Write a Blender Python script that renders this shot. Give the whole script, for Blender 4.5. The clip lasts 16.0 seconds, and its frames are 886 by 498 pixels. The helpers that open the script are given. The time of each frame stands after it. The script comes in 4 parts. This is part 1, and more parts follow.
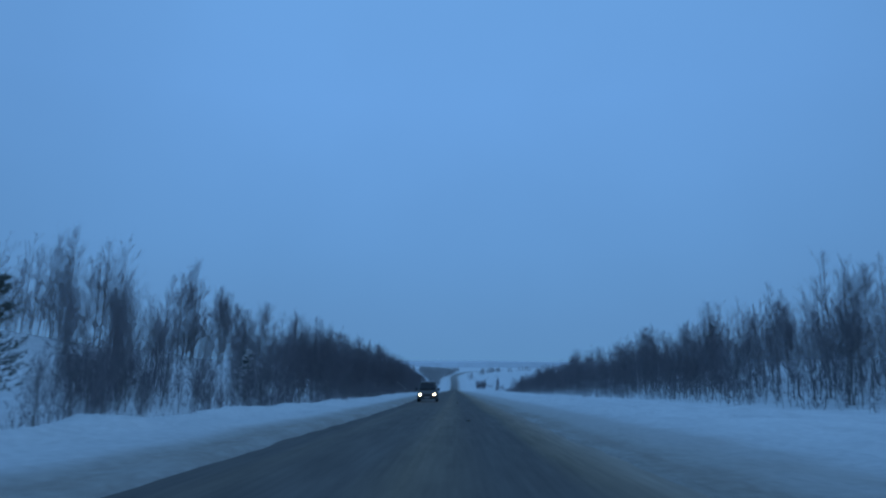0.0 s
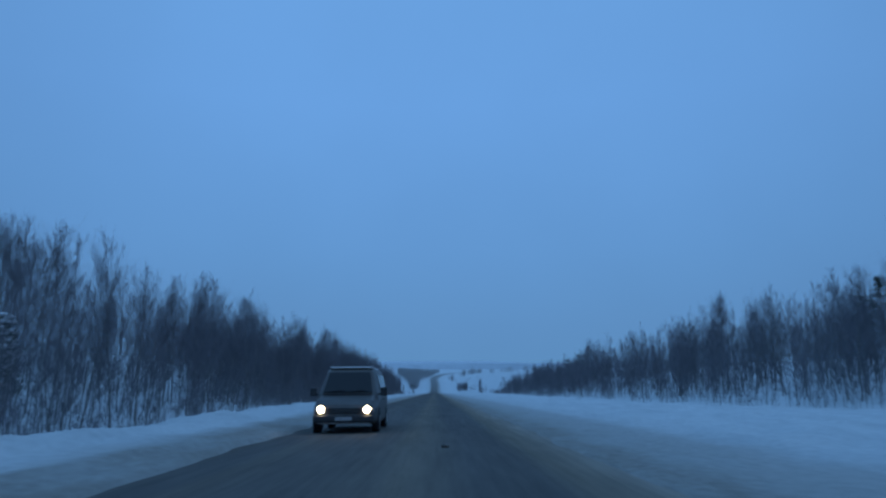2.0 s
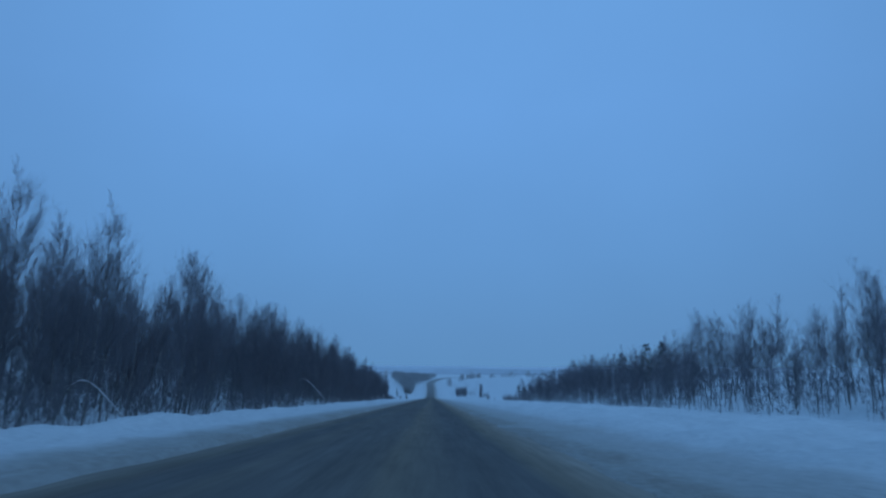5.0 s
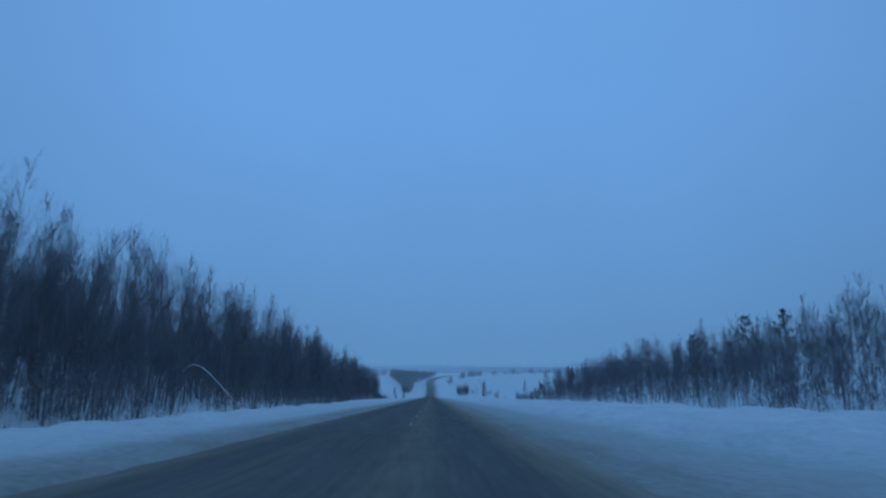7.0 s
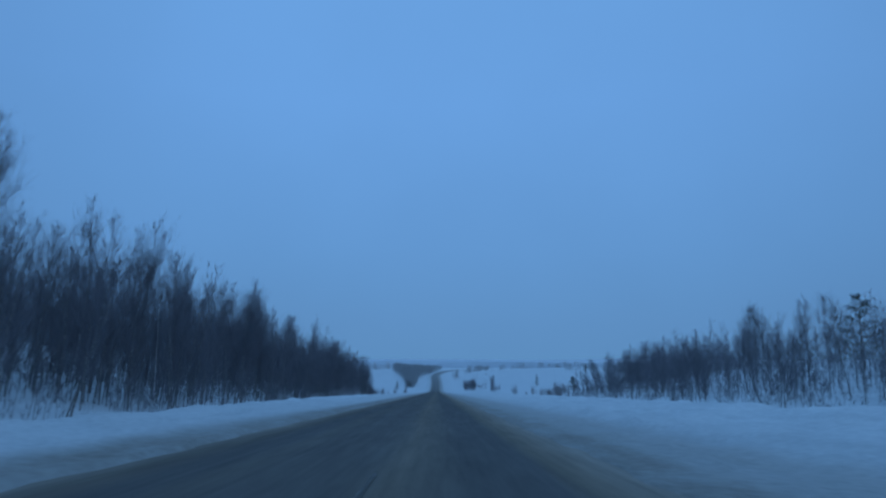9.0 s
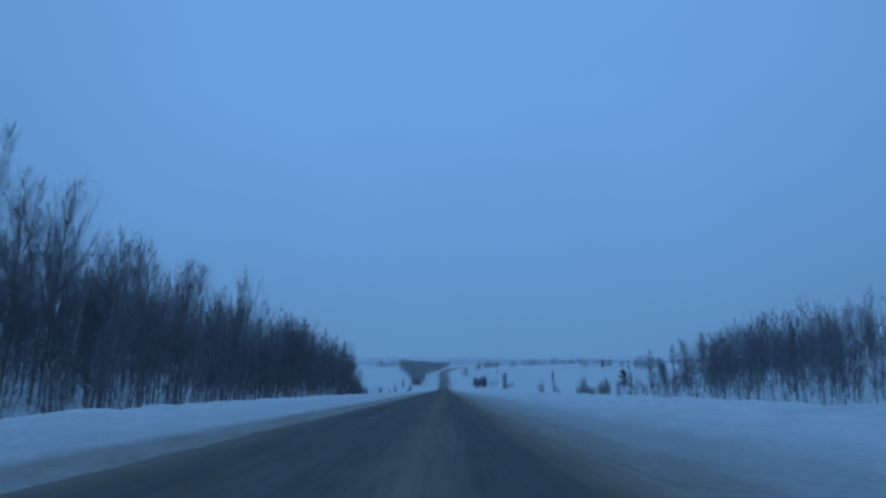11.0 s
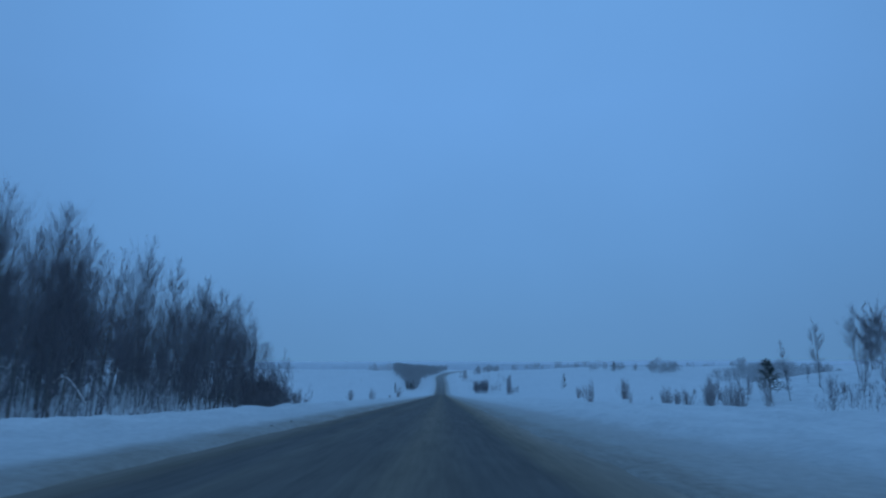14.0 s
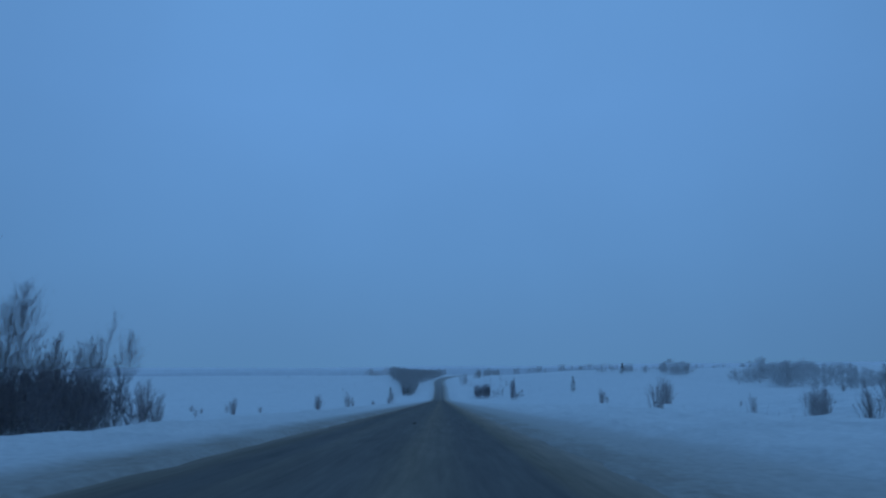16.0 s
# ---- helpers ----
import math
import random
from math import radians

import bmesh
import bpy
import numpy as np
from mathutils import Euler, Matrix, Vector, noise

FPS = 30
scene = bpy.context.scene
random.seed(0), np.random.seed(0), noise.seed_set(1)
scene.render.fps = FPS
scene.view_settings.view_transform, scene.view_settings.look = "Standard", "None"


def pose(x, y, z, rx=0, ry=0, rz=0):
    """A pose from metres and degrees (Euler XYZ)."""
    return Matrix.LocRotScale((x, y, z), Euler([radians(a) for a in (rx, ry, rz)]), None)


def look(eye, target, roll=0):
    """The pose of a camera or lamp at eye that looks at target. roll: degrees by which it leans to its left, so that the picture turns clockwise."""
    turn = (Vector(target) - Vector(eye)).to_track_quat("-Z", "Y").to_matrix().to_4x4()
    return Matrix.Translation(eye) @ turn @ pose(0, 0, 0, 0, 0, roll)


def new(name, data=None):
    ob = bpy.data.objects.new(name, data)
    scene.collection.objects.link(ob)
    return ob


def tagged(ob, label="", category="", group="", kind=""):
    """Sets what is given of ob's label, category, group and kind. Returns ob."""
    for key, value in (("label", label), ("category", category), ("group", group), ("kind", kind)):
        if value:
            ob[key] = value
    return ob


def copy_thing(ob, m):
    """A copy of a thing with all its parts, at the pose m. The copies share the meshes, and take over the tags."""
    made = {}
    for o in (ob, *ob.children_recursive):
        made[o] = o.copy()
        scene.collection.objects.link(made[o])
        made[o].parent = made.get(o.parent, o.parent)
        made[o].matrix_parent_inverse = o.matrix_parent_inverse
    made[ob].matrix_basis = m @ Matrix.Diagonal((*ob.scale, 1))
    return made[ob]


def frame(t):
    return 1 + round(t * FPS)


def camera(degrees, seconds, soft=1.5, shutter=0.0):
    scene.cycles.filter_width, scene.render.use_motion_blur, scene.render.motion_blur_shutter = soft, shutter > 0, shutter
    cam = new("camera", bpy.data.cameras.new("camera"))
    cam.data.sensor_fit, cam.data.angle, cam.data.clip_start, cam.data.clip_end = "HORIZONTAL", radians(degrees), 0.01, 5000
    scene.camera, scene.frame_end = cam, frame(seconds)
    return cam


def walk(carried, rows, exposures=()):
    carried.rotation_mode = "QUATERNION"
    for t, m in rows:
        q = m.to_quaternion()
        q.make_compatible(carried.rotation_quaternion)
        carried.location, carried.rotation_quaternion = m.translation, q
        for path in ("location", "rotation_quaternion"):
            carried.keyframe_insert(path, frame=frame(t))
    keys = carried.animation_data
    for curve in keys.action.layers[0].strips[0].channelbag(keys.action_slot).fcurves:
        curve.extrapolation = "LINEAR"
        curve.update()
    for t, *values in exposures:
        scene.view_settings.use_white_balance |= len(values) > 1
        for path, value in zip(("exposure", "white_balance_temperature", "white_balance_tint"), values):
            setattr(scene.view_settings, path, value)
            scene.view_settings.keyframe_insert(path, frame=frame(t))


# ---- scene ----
# ---------------------------------------------------------------- camera
cam = camera(66.0, 16.0, soft=2.3, shutter=0.25)
PATH = [
    (0.0, look((0, 0.00, 1.180), (-1.7570, 98.7075, 17.1141), 0.11)),
    (0.5, look((0, 11.74, 0.675), (-0.9324, 110.4323, 16.7961), 0.03)),
    (1.0, look((0, 23.44, 0.172), (-0.1794, 122.1383, 16.2566), -0.07)),
    (1.5, look((0, 35.06, -0.327), (0.5434, 133.7389, 15.8392), -0.13)),
    (2.0, look((0, 46.62, -0.825), (1.2320, 145.2872, 15.4161), -0.39)),
    (2.5, look((0, 58.14, -1.320), (1.4655, 156.7648, 15.1317), -0.31)),
    (3.0, look((0, 69.64, -1.814), (1.5853, 168.2402, 14.7795), -0.14)),
    (3.5, look((0, 80.91, -2.299), (1.3152, 179.4736, 14.5241), 0.43)),
    (6.0, look((0, 136.97, -4.710), (1.6064, 235.5048, 12.2924), 0.35)),
    (6.5, look((0, 148.06, -5.186), (1.7006, 246.6157, 11.6383), -0.23)),
    (7.0, look((0, 159.05, -5.659), (1.6399, 257.6078, 11.1577), -0.04)),
    (7.5, look((0, 170.00, -6.130), (1.6145, 268.5883, 10.5143), 0.05)),
    (8.0, look((0, 181.04, -6.605), (1.5049, 279.6731, 9.7767), 0.13)),
    (8.5, look((0, 191.81, -7.068), (1.1583, 290.4858, 9.1205), 0.24)),
    (9.0, look((0, 202.55, -7.530), (0.8236, 301.2430, 8.5810), 0.21)),
    (11.5, look((0, 255.52, -9.807), (-0.6528, 354.2721, 5.8984), 0.08)),
    (12.0, look((0, 266.08, -10.261), (-1.0920, 364.8443, 5.3677), 0.32)),
    (12.5, look((0, 276.57, -10.713), (-1.0351, 375.3084, 5.1174), 0.47)),
    (13.0, look((0, 287.18, -11.169), (-0.9414, 385.8785, 4.9090), 0.49)),
    (13.5, look((0, 297.49, -11.612), (-0.5073, 396.1519, 4.7012), 0.13)),
    (14.0, look((0, 307.53, -12.044), (0.0906, 406.1609, 4.4752), 0.06)),
    (14.5, look((0, 317.47, -12.471), (0.5298, 416.0541, 4.2808), -0.09)),
    (15.0, look((0, 327.07, -12.884), (0.7573, 425.6148, 4.0891), -0.54)),
    (15.5, look((0, 336.37, -13.284), (0.7786, 434.8961, 3.8136), -0.65)),
    (16.0, look((0, 345.60, -13.681), (0.4553, 444.0982, 3.5779), -0.46)),
]
walk(cam, PATH, [(0.0, 0.0), (14.2, 0.0), (15.0, -0.09), (16.0, -0.2)])

# ---------------------------------------------------------------- sky and light
world = bpy.data.worlds.new("winter_dusk")
scene.world = world
world.use_nodes = True
wn, wl = world.node_tree.nodes, world.node_tree.links
wn.clear()
out = wn.new("ShaderNodeOutputWorld")
back = wn.new("ShaderNodeBackground")
sky = wn.new("ShaderNodeTexSky")
sky.sky_type, sky.sun_disc = "NISHITA", False
sky.sun_elevation, sky.sun_rotation = radians(3), radians(150)
sky.dust_density, sky.ozone_density = 2.0, 4.0
coord = wn.new("ShaderNodeTexCoord")
split = wn.new("ShaderNodeSeparateXYZ")
ramp = wn.new("ShaderNodeValToRGB")
cloud = wn.new("ShaderNodeTexNoise")
cloud.inputs["Scale"].default_value, cloud.inputs["Detail"].default_value = 2.2, 5.0
stops = [(0.0, (0.116, 0.287, 0.560)), (0.05, (0.12, 0.296, 0.592)), (0.16, (0.131, 0.329, 0.676)), (0.36, (0.148, 0.37, 0.78)), (0.6, (0.15, 0.375, 0.775)), (1.0, (0.15, 0.375, 0.765))]
while len(ramp.color_ramp.elements) < len(stops):
    ramp.color_ramp.elements.new(0.5)
for e, (p, c) in zip(ramp.color_ramp.elements, stops):
    e.position, e.color = p, (*c, 1)
wl.new(coord.outputs["Generated"], split.inputs[0])
wl.new(split.outputs["Z"], ramp.inputs["Fac"])
wl.new(coord.outputs["Generated"], cloud.inputs["Vector"])
shade = wn.new("ShaderNodeMapRange")
shade.inputs["To Min"].default_value, shade.inputs["To Max"].default_value = 0.9, 1.1
wl.new(cloud.outputs["Fac"], shade.inputs["Value"])
side = wn.new("ShaderNodeMath")
side.operation = "MULTIPLY"
wl.new(split.outputs["X"], side.inputs[0])
wl.new(split.outputs["X"], side.inputs[1])
fall = wn.new("ShaderNodeMath")
fall.operation = "MULTIPLY_ADD"
fall.inputs[1].default_value, fall.inputs[2].default_value = -0.42, 1.02
wl.new(side.outputs[0], fall.inputs[0])
full = wn.new("ShaderNodeMath")
full.operation = "MULTIPLY"
wl.new(fall.outputs[0], full.inputs[0])
wl.new(shade.outputs["Result"], full.inputs[1])
mul = wn.new("ShaderNodeVectorMath")
mul.operation = "SCALE"
wl.new(ramp.outputs["Color"], mul.inputs[0])
wl.new(full.outputs[0], mul.inputs["Scale"])
dim = wn.new("ShaderNodeVectorMath")
dim.operation = "SCALE"
dim.inputs["Scale"].default_value = 0.06
wl.new(sky.outputs["Color"], dim.inputs[0])
both = wn.new("ShaderNodeMix")
both.data_type = "RGBA"
both.inputs["Factor"].default_value = 0.92
wl.new(dim.outputs[0], both.inputs["A"])
wl.new(mul.outputs[0], both.inputs["B"])
wl.new(both.outputs["Result"], back.inputs["Color"])
back.inputs["Strength"].default_value = 1.0
wl.new(back.outputs[0], out.inputs["Surface"])

sun = new("sun", bpy.data.lights.new("sun", "SUN"))
sun.data.energy, sun.data.angle, sun.data.color = 0.12, radians(40), (0.75, 0.88, 1.0)
sun.matrix_world = look((60, -80, 90), (0, 0, 0))


# ---------------------------------------------------------------- materials
def material(name, rough=0.8):
    m = bpy.data.materials.new(name)
    m.use_nodes = True
    n = m.node_tree.nodes
    b = n["Principled BSDF"]
    b.inputs["Roughness"].default_value = rough
    return m, n, m.node_tree.links, b


def noise_node(n, l, scale, detail=5.0, stretch=(1, 1, 1), rough=0.55):
    tc = n.new("ShaderNodeTexCoord")
    mp = n.new("ShaderNodeMapping")
    mp.inputs["Scale"].default_value = stretch
    tx = n.new("ShaderNodeTexNoise")
    tx.inputs["Scale"].default_value, tx.inputs["Detail"].default_value, tx.inputs["Roughness"].default_value = scale, detail, rough
    l.new(tc.outputs["Object"], mp.inputs["Vector"])
    l.new(mp.outputs[0], tx.inputs["Vector"])
    return tx


def ramp_node(n, l, source, stops):
    r = n.new("ShaderNodeValToRGB")
    while len(r.color_ramp.elements) < len(stops):
        r.color_ramp.elements.new(0.5)
    for e, (p, c) in zip(r.color_ramp.elements, stops):
        e.position, e.color = p, (*c, 1)
    l.new(source, r.inputs["Fac"])
    return r


def mix_node(n, l, fac, a, b):
    x = n.new("ShaderNodeMix")
    x.data_type = "RGBA"
    for key, v in (("Factor", fac), ("A", a), ("B", b)):
        if isinstance(v, (int, float)):
            x.inputs[key].default_value = v
        elif isinstance(v, tuple):
            x.inputs[key].default_value = (*v, 1)
        else:
            l.new(v, x.inputs[key])
    return x.outputs["Result"]


def math_node(n, l, op, a, b=None, c=None, clamp=False):
    x = n.new("ShaderNodeMath")
    x.operation, x.use_clamp = op, clamp
    for i, v in enumerate((a, b, c)):
        if v is None:
            continue
        if isinstance(v, (int, float)):
            x.inputs[i].default_value = v
        else:
            l.new(v, x.inputs[i])
    return x.outputs[0]


def bump_node(n, l, b, height, strength, distance):
    x = n.new("ShaderNodeBump")
    x.inputs["Strength"].default_value, x.inputs["Distance"].default_value = strength, distance
    l.new(height, x.inputs["Height"])
    l.new(x.outputs[0], b.inputs["Normal"])


def simple(name, colour, rough=0.7, scale=6.0, vary=0.25, bump=0.3, distance=0.01, metal=0.0):
    """A surface with grain at two sizes round one colour."""
    m, n, l, b = material(name, rough)
    fine, broad = noise_node(n, l, scale), noise_node(n, l, scale / 9)
    lo, hi = tuple(c * (1 - vary) for c in colour), tuple(min(1, c * (1 + vary)) for c in colour)
    mid = math_node(n, l, "MULTIPLY_ADD", fine.outputs["Fac"], 0.6, math_node(n, l, "MULTIPLY", broad.outputs["Fac"], 0.4))
    r = ramp_node(n, l, mid, [(0.35, lo), (0.65, hi)])
    l.new(r.outputs["Color"], b.inputs["Base Color"])
    b.inputs["Metallic"].default_value = metal
    bump_node(n, l, b, fine.outputs["Fac"], bump, distance)
    return m


def snow_material():
    m, n, l, b = material("snow", 0.75)
    fine, mid, broad = noise_node(n, l, 5.0, 7), noise_node(n, l, 0.9, 5, (1, 0.3, 1)), noise_node(n, l, 0.05, 4)
    lumps = math_node(n, l, "MULTIPLY_ADD", fine.outputs["Fac"], 0.45, math_node(n, l, "MULTIPLY", mid.outputs["Fac"], 0.55))
    base = ramp_node(n, l, lumps, [(0.36, (0.48, 0.53, 0.55)), (0.64, (0.78, 0.83, 0.845))])
    tone = ramp_node(n, l, broad.outputs["Fac"], [(0.3, (0.65, 0.7, 0.715)), (0.7, (0.77, 0.815, 0.83))])
    snow = mix_node(n, l, 0.3, base.outputs["Color"], tone.outputs["Color"])
    # brown slush thrown up beside the carriageway; the weak outer tint also imitates vignetting
    at = n.new("ShaderNodeAttribute")
    at.attribute_name = "slush"
    ragged = math_node(n, l, "MULTIPLY_ADD", mid.outputs["Fac"], 0.8, -0.4)
    amount = math_node(n, l, "ADD", at.outputs["Fac"], math_node(n, l, "MULTIPLY", ragged, at.outputs["Fac"]), clamp=True)
    dirt = ramp_node(n, l, fine.outputs["Fac"], [(0.3, (0.21, 0.195, 0.166)), (0.7, (0.318, 0.3, 0.265))])
    l.new(mix_node(n, l, amount, snow, dirt.outputs["Color"]), b.inputs["Base Color"])
    h = math_node(n, l, "MULTIPLY_ADD", fine.outputs["Fac"], 0.35, mid.outputs["Fac"])
    bump_node(n, l, b, h, 0.9, 0.3)
    return m


def road_material():
    m, n, l, b = material("wet_asphalt", 0.6)
    tc = n.new("ShaderNodeTexCoord")
    sp = n.new("ShaderNodeSeparateXYZ")
    l.new(tc.outputs["UV"], sp.inputs[0])
    streak = noise_node(n, l, 1.1, 5, (1, 0.03, 1))
    patch = noise_node(n, l, 0.35, 4, (1, 0.3, 1))
    grit = noise_node(n, l, 28.0, 4)
    across = math_node(n, l, "MULTIPLY_ADD", math_node(n, l, "SUBTRACT", streak.outputs["Fac"], 0.5), 0.075, sp.outputs["X"])
    # position across the road, 0 to 1 over 9 m: two wheel paths in each lane, slush between
    wet, mild, dry, edge = (0.118, 0.112, 0.105), (0.152, 0.136, 0.115), (0.208, 0.176, 0.134), (0.264, 0.235, 0.192)
    lane = ramp_node(n, l, across, [
        (0.011, edge), (0.09, (0.15, 0.127, 0.102)), (0.144, wet), (0.2, wet), (0.245, mild), (0.32, (0.132, 0.122, 0.11)), (0.44, (0.132, 0.122, 0.11)), (0.49, mild),
        (0.53, dry), (0.61, mild), (0.66, wet), (0.765, wet), (0.81, dry), (0.85, (0.27, 0.23, 0.178)), (0.91, (0.36, 0.32, 0.265))])
    worn = mix_node(n, l, math_node(n, l, "MULTIPLY", patch.outputs["Fac"], 0.55), lane.outputs["Color"], (0.085, 0.075, 0.066))
    # the surface grows paler along the road beyond the dip
    along = math_node(n, l, "MULTIPLY_ADD", sp.outputs["Y"], 9 / 500, -1.4, clamp=True)
    worn = mix_node(n, l, math_node(n, l, "MULTIPLY", along, 0.42), worn, (0.5, 0.53, 0.54))
    # narrow streaks drawn out by tyres, and blotches of drying slush
    thread, blotch = noise_node(n, l, 7.0, 4, (1, 0.012, 1)), noise_node(n, l, 1.6, 6, (1, 0.22, 1), 0.65)
    tone = math_node(n, l, "MULTIPLY_ADD", thread.outputs["Fac"], 0.45, math_node(n, l, "MULTIPLY", blotch.outputs["Fac"], 0.35))
    tone = math_node(n, l, "MULTIPLY_ADD", grit.outputs["Fac"], 0.2, tone)
    spot = ramp_node(n, l, tone, [(0.36, (0.78, 0.78, 0.78)), (0.64, (1.22, 1.22, 1.22))])
    mu = n.new("ShaderNodeMix")
    mu.data_type, mu.blend_type = "RGBA", "MULTIPLY"
    mu.inputs["Factor"].default_value = 1.0
    l.new(worn, mu.inputs["A"])
    l.new(spot.outputs["Color"], mu.inputs["B"])
    l.new(mu.outputs["Result"], b.inputs["Base Color"])
    rough = ramp_node(n, l, streak.outputs["Fac"], [(0.3, (0.72, 0.72, 0.72)), (0.7, (0.92, 0.92, 0.92))])
    l.new(rough.outputs["Color"], b.inputs["Roughness"])
    b.inputs["Specular IOR Level"].default_value = 0.12
    bump_node(n, l, b, grit.outputs["Fac"], 0.4, 0.01)
    return m


def bark_material():
    m, n, l, b = material("birch_bark", 0.8)
    rings, broad = noise_node(n, l, 3.0, 5, (1, 1, 4)), noise_node(n, l, 0.6, 3)
    r = ramp_node(n, l, rings.outputs["Fac"], [(0.36, (0.05, 0.045, 0.045)), (0.48, (0.26, 0.25, 0.245)), (0.7, (0.5, 0.49, 0.48))])
    l.new(mix_node(n, l, math_node(n, l, "MULTIPLY", broad.outputs["Fac"], 0.8), r.outputs["Color"], (0.07, 0.06, 0.06)), b.inputs["Base Color"])
    bump_node(n, l, b, rings.outputs["Fac"], 0.4, 0.02)
    return m


def twig_material(name, colour):
    m, n, l, b = material(name, 0.85)
    info = n.new("ShaderNodeObjectInfo")
    geo = n.new("ShaderNodeNewGeometry")
    lo, hi = tuple(c * 0.7 for c in colour), tuple(c * 1.35 for c in colour)
    mid = math_node(n, l, "MULTIPLY_ADD", info.outputs["Random"], 0.5, math_node(n, l, "MULTIPLY", geo.outputs["Random Per Island"], 0.5))
    r = ramp_node(n, l, mid, [(0.0, lo), (1.0, hi)])
    l.new(r.outputs["Color"], b.inputs["Base Color"])
    b.inputs["Specular IOR Level"].default_value = 0.15
    return m


SNOW, ROAD, BARK = snow_material(), road_material(), bark_material()
BRUSH = twig_material("shrub_twigs", (0.32, 0.3, 0.305))
TWIG = twig_material("dark_twigs", (0.178, 0.17, 0.188))
# far-wood twigs, lightened to put distance haze into the colour
HAZE_TWIG = twig_material("haze_tinted_twigs", (0.45, 0.455, 0.46))
PALE_HAZE_TWIG = twig_material("pale_haze_twigs", (0.72, 0.73, 0.74))
# pale twigs: painted haze on the hollow wood, snow on the near brush
RIME_HAZE = twig_material("rime_haze_twigs", (0.58, 0.59, 0.6))
# ridge colours with the distance haze mixed in, paler from row to row
MIST = simple("haze_tinted_forest", (0.6, 0.67, 0.72), 1.0, 0.02, 0.08, 0.0)
PALE_MIST = simple("pale_haze_tinted_forest", (0.68, 0.75, 0.8), 1.0, 0.02, 0.06, 0.0)
SKY_MIST = simple("faint_haze_tinted_forest", (0.76, 0.82, 0.87), 1.0, 0.02, 0.04, 0.0)
NEEDLE = twig_material("pine_needles", (0.105, 0.118, 0.108))
PINE_BARK = simple("pine_bark", (0.11, 0.075, 0.055), 0.9, 8)
CLUMP = simple("clumped_snow", (0.7, 0.71, 0.72), 0.8, 8, 0.08)
ICE = simple("dirty_ice", (0.1, 0.09, 0.08), 0.7, 9, 0.4)
LINE = simple("worn_white_paint", (0.24, 0.225, 0.2), 0.7, 12, 0.4)

# ---------------------------------------------------------------- lie of the land
ROAD_X = -0.87
Z_KNOTS = [(-400, 17.2), (0, 0.0), (300, -12.9), (640, -27.5), (740, -31.6), (820, -34.4), (890, -35.8), (950, -35.0), (1065, -30.6), (1195, -27.8), (1445, -25.5), (1850, -30.0), (2500, -38.0), (3300, -45.0), (4200, -50.0), (6500, -50.0)]
X_KNOTS = [(-400, 0), (0, 0), (1000, 0), (1120, -1.5), (1210, 1.0), (1320, 10.0), (1445, 30.0), (1560, 62.0), (1700, 115.0), (2100, 300.0), (6500, 800.0)]
LEFT_WOOD = [(3.6, -0.12), (3.75, 0.0), (4.2, 0.1), (5.0, 0.1), (5.8, 0.24), (7.0, 0.26), (8.4, 0.3), (9.4, 0.46), (10.3, 0.48), (11.0, 0.28), (13, -0.2), (18, -0.45), (24, -0.25), (29, 0.35), (33, 1.2), (38, 3.2), (44, 4.9), (50, 6.0), (80, 8.0), (200, 9), (4000, 12)]
LEFT_RISE = [(3.6, -0.12), (3.75, 0.0), (4.2, 0.1), (5.0, 0.1), (5.8, 0.24), (7.0, 0.26), (8.4, 0.3), (9.4, 0.46), (10.3, 0.48), (11.0, 0.28), (13, -0.2), (18, -0.35), (21, 0.0), (24, 0.6), (29, 1.6), (33, 2.5), (38, 4.0), (44, 5.3), (50, 6.1), (80, 8.1), (200, 9), (4000, 12)]
LEFT_OPEN = [(3.6, -0.12), (3.75, 0.0), (4.2, 0.1), (5.0, 0.1), (5.8, 0.22), (7.0, 0.24), (8.4, 0.28), (9.4, 0.42), (10.3, 0.42), (11.5, 0.2), (14, -0.1), (20, -0.4), (60, -1.2), (200, -0.5), (4000, 10)]
RIGHT_WOOD = [(3.6, -0.12), (3.75, -0.02), (4.3, 0.03), (6.0, 0.05), (7.0, 0.08), (7.9, 0.36), (9.4, 0.48), (11, 0.56), (12.6, 0.78), (13.4, 0.82), (14.4, 0.45), (20, -0.3), (28, 0.0), (33, 0.9), (40, 2.4), (47, 4.0), (60, 5.5), (100, 7.5), (200, 8), (4000, 14)]
RIGHT_KNOLL = [(3.6, -0.12), (3.75, -0.02), (4.3, 0.03), (6.0, 0.05), (7.0, 0.06), (7.9, 0.3), (9.4, 0.42), (11, 0.5), (12.6, 0.6), (13.4, 0.6), (15, 0.3), (20, 0.0), (27, -0.5), (32.4, -0.9), (36.3, 0.3), (40, 1.4), (45, 2.7), (56, 4.3), (70, 5.4), (100, 7.2), (200, 8), (4000, 14)]
RIGHT_OPEN = [(3.6, -0.12), (3.75, -0.02), (4.3, 0.03), (6.0, 0.05), (7.0, 0.06), (7.9, 0.25), (9.4, 0.31), (11, 0.34), (13.2, 0.36), (16, -0.1), (22, -0.7), (40, -0.8), (53, -0.2), (100, -0.2), (250, 1.0), (4000, 14)]


CREST = [(-400, 7.3), (25, 7.3), (57, 6.2), (95, 8.0), (174, 8.4), (197, 9.3), (218, 8.8), (260, 10.4), (296, 11.4), (330, 10.0), (361, 8.9), (6500, 8.9)]


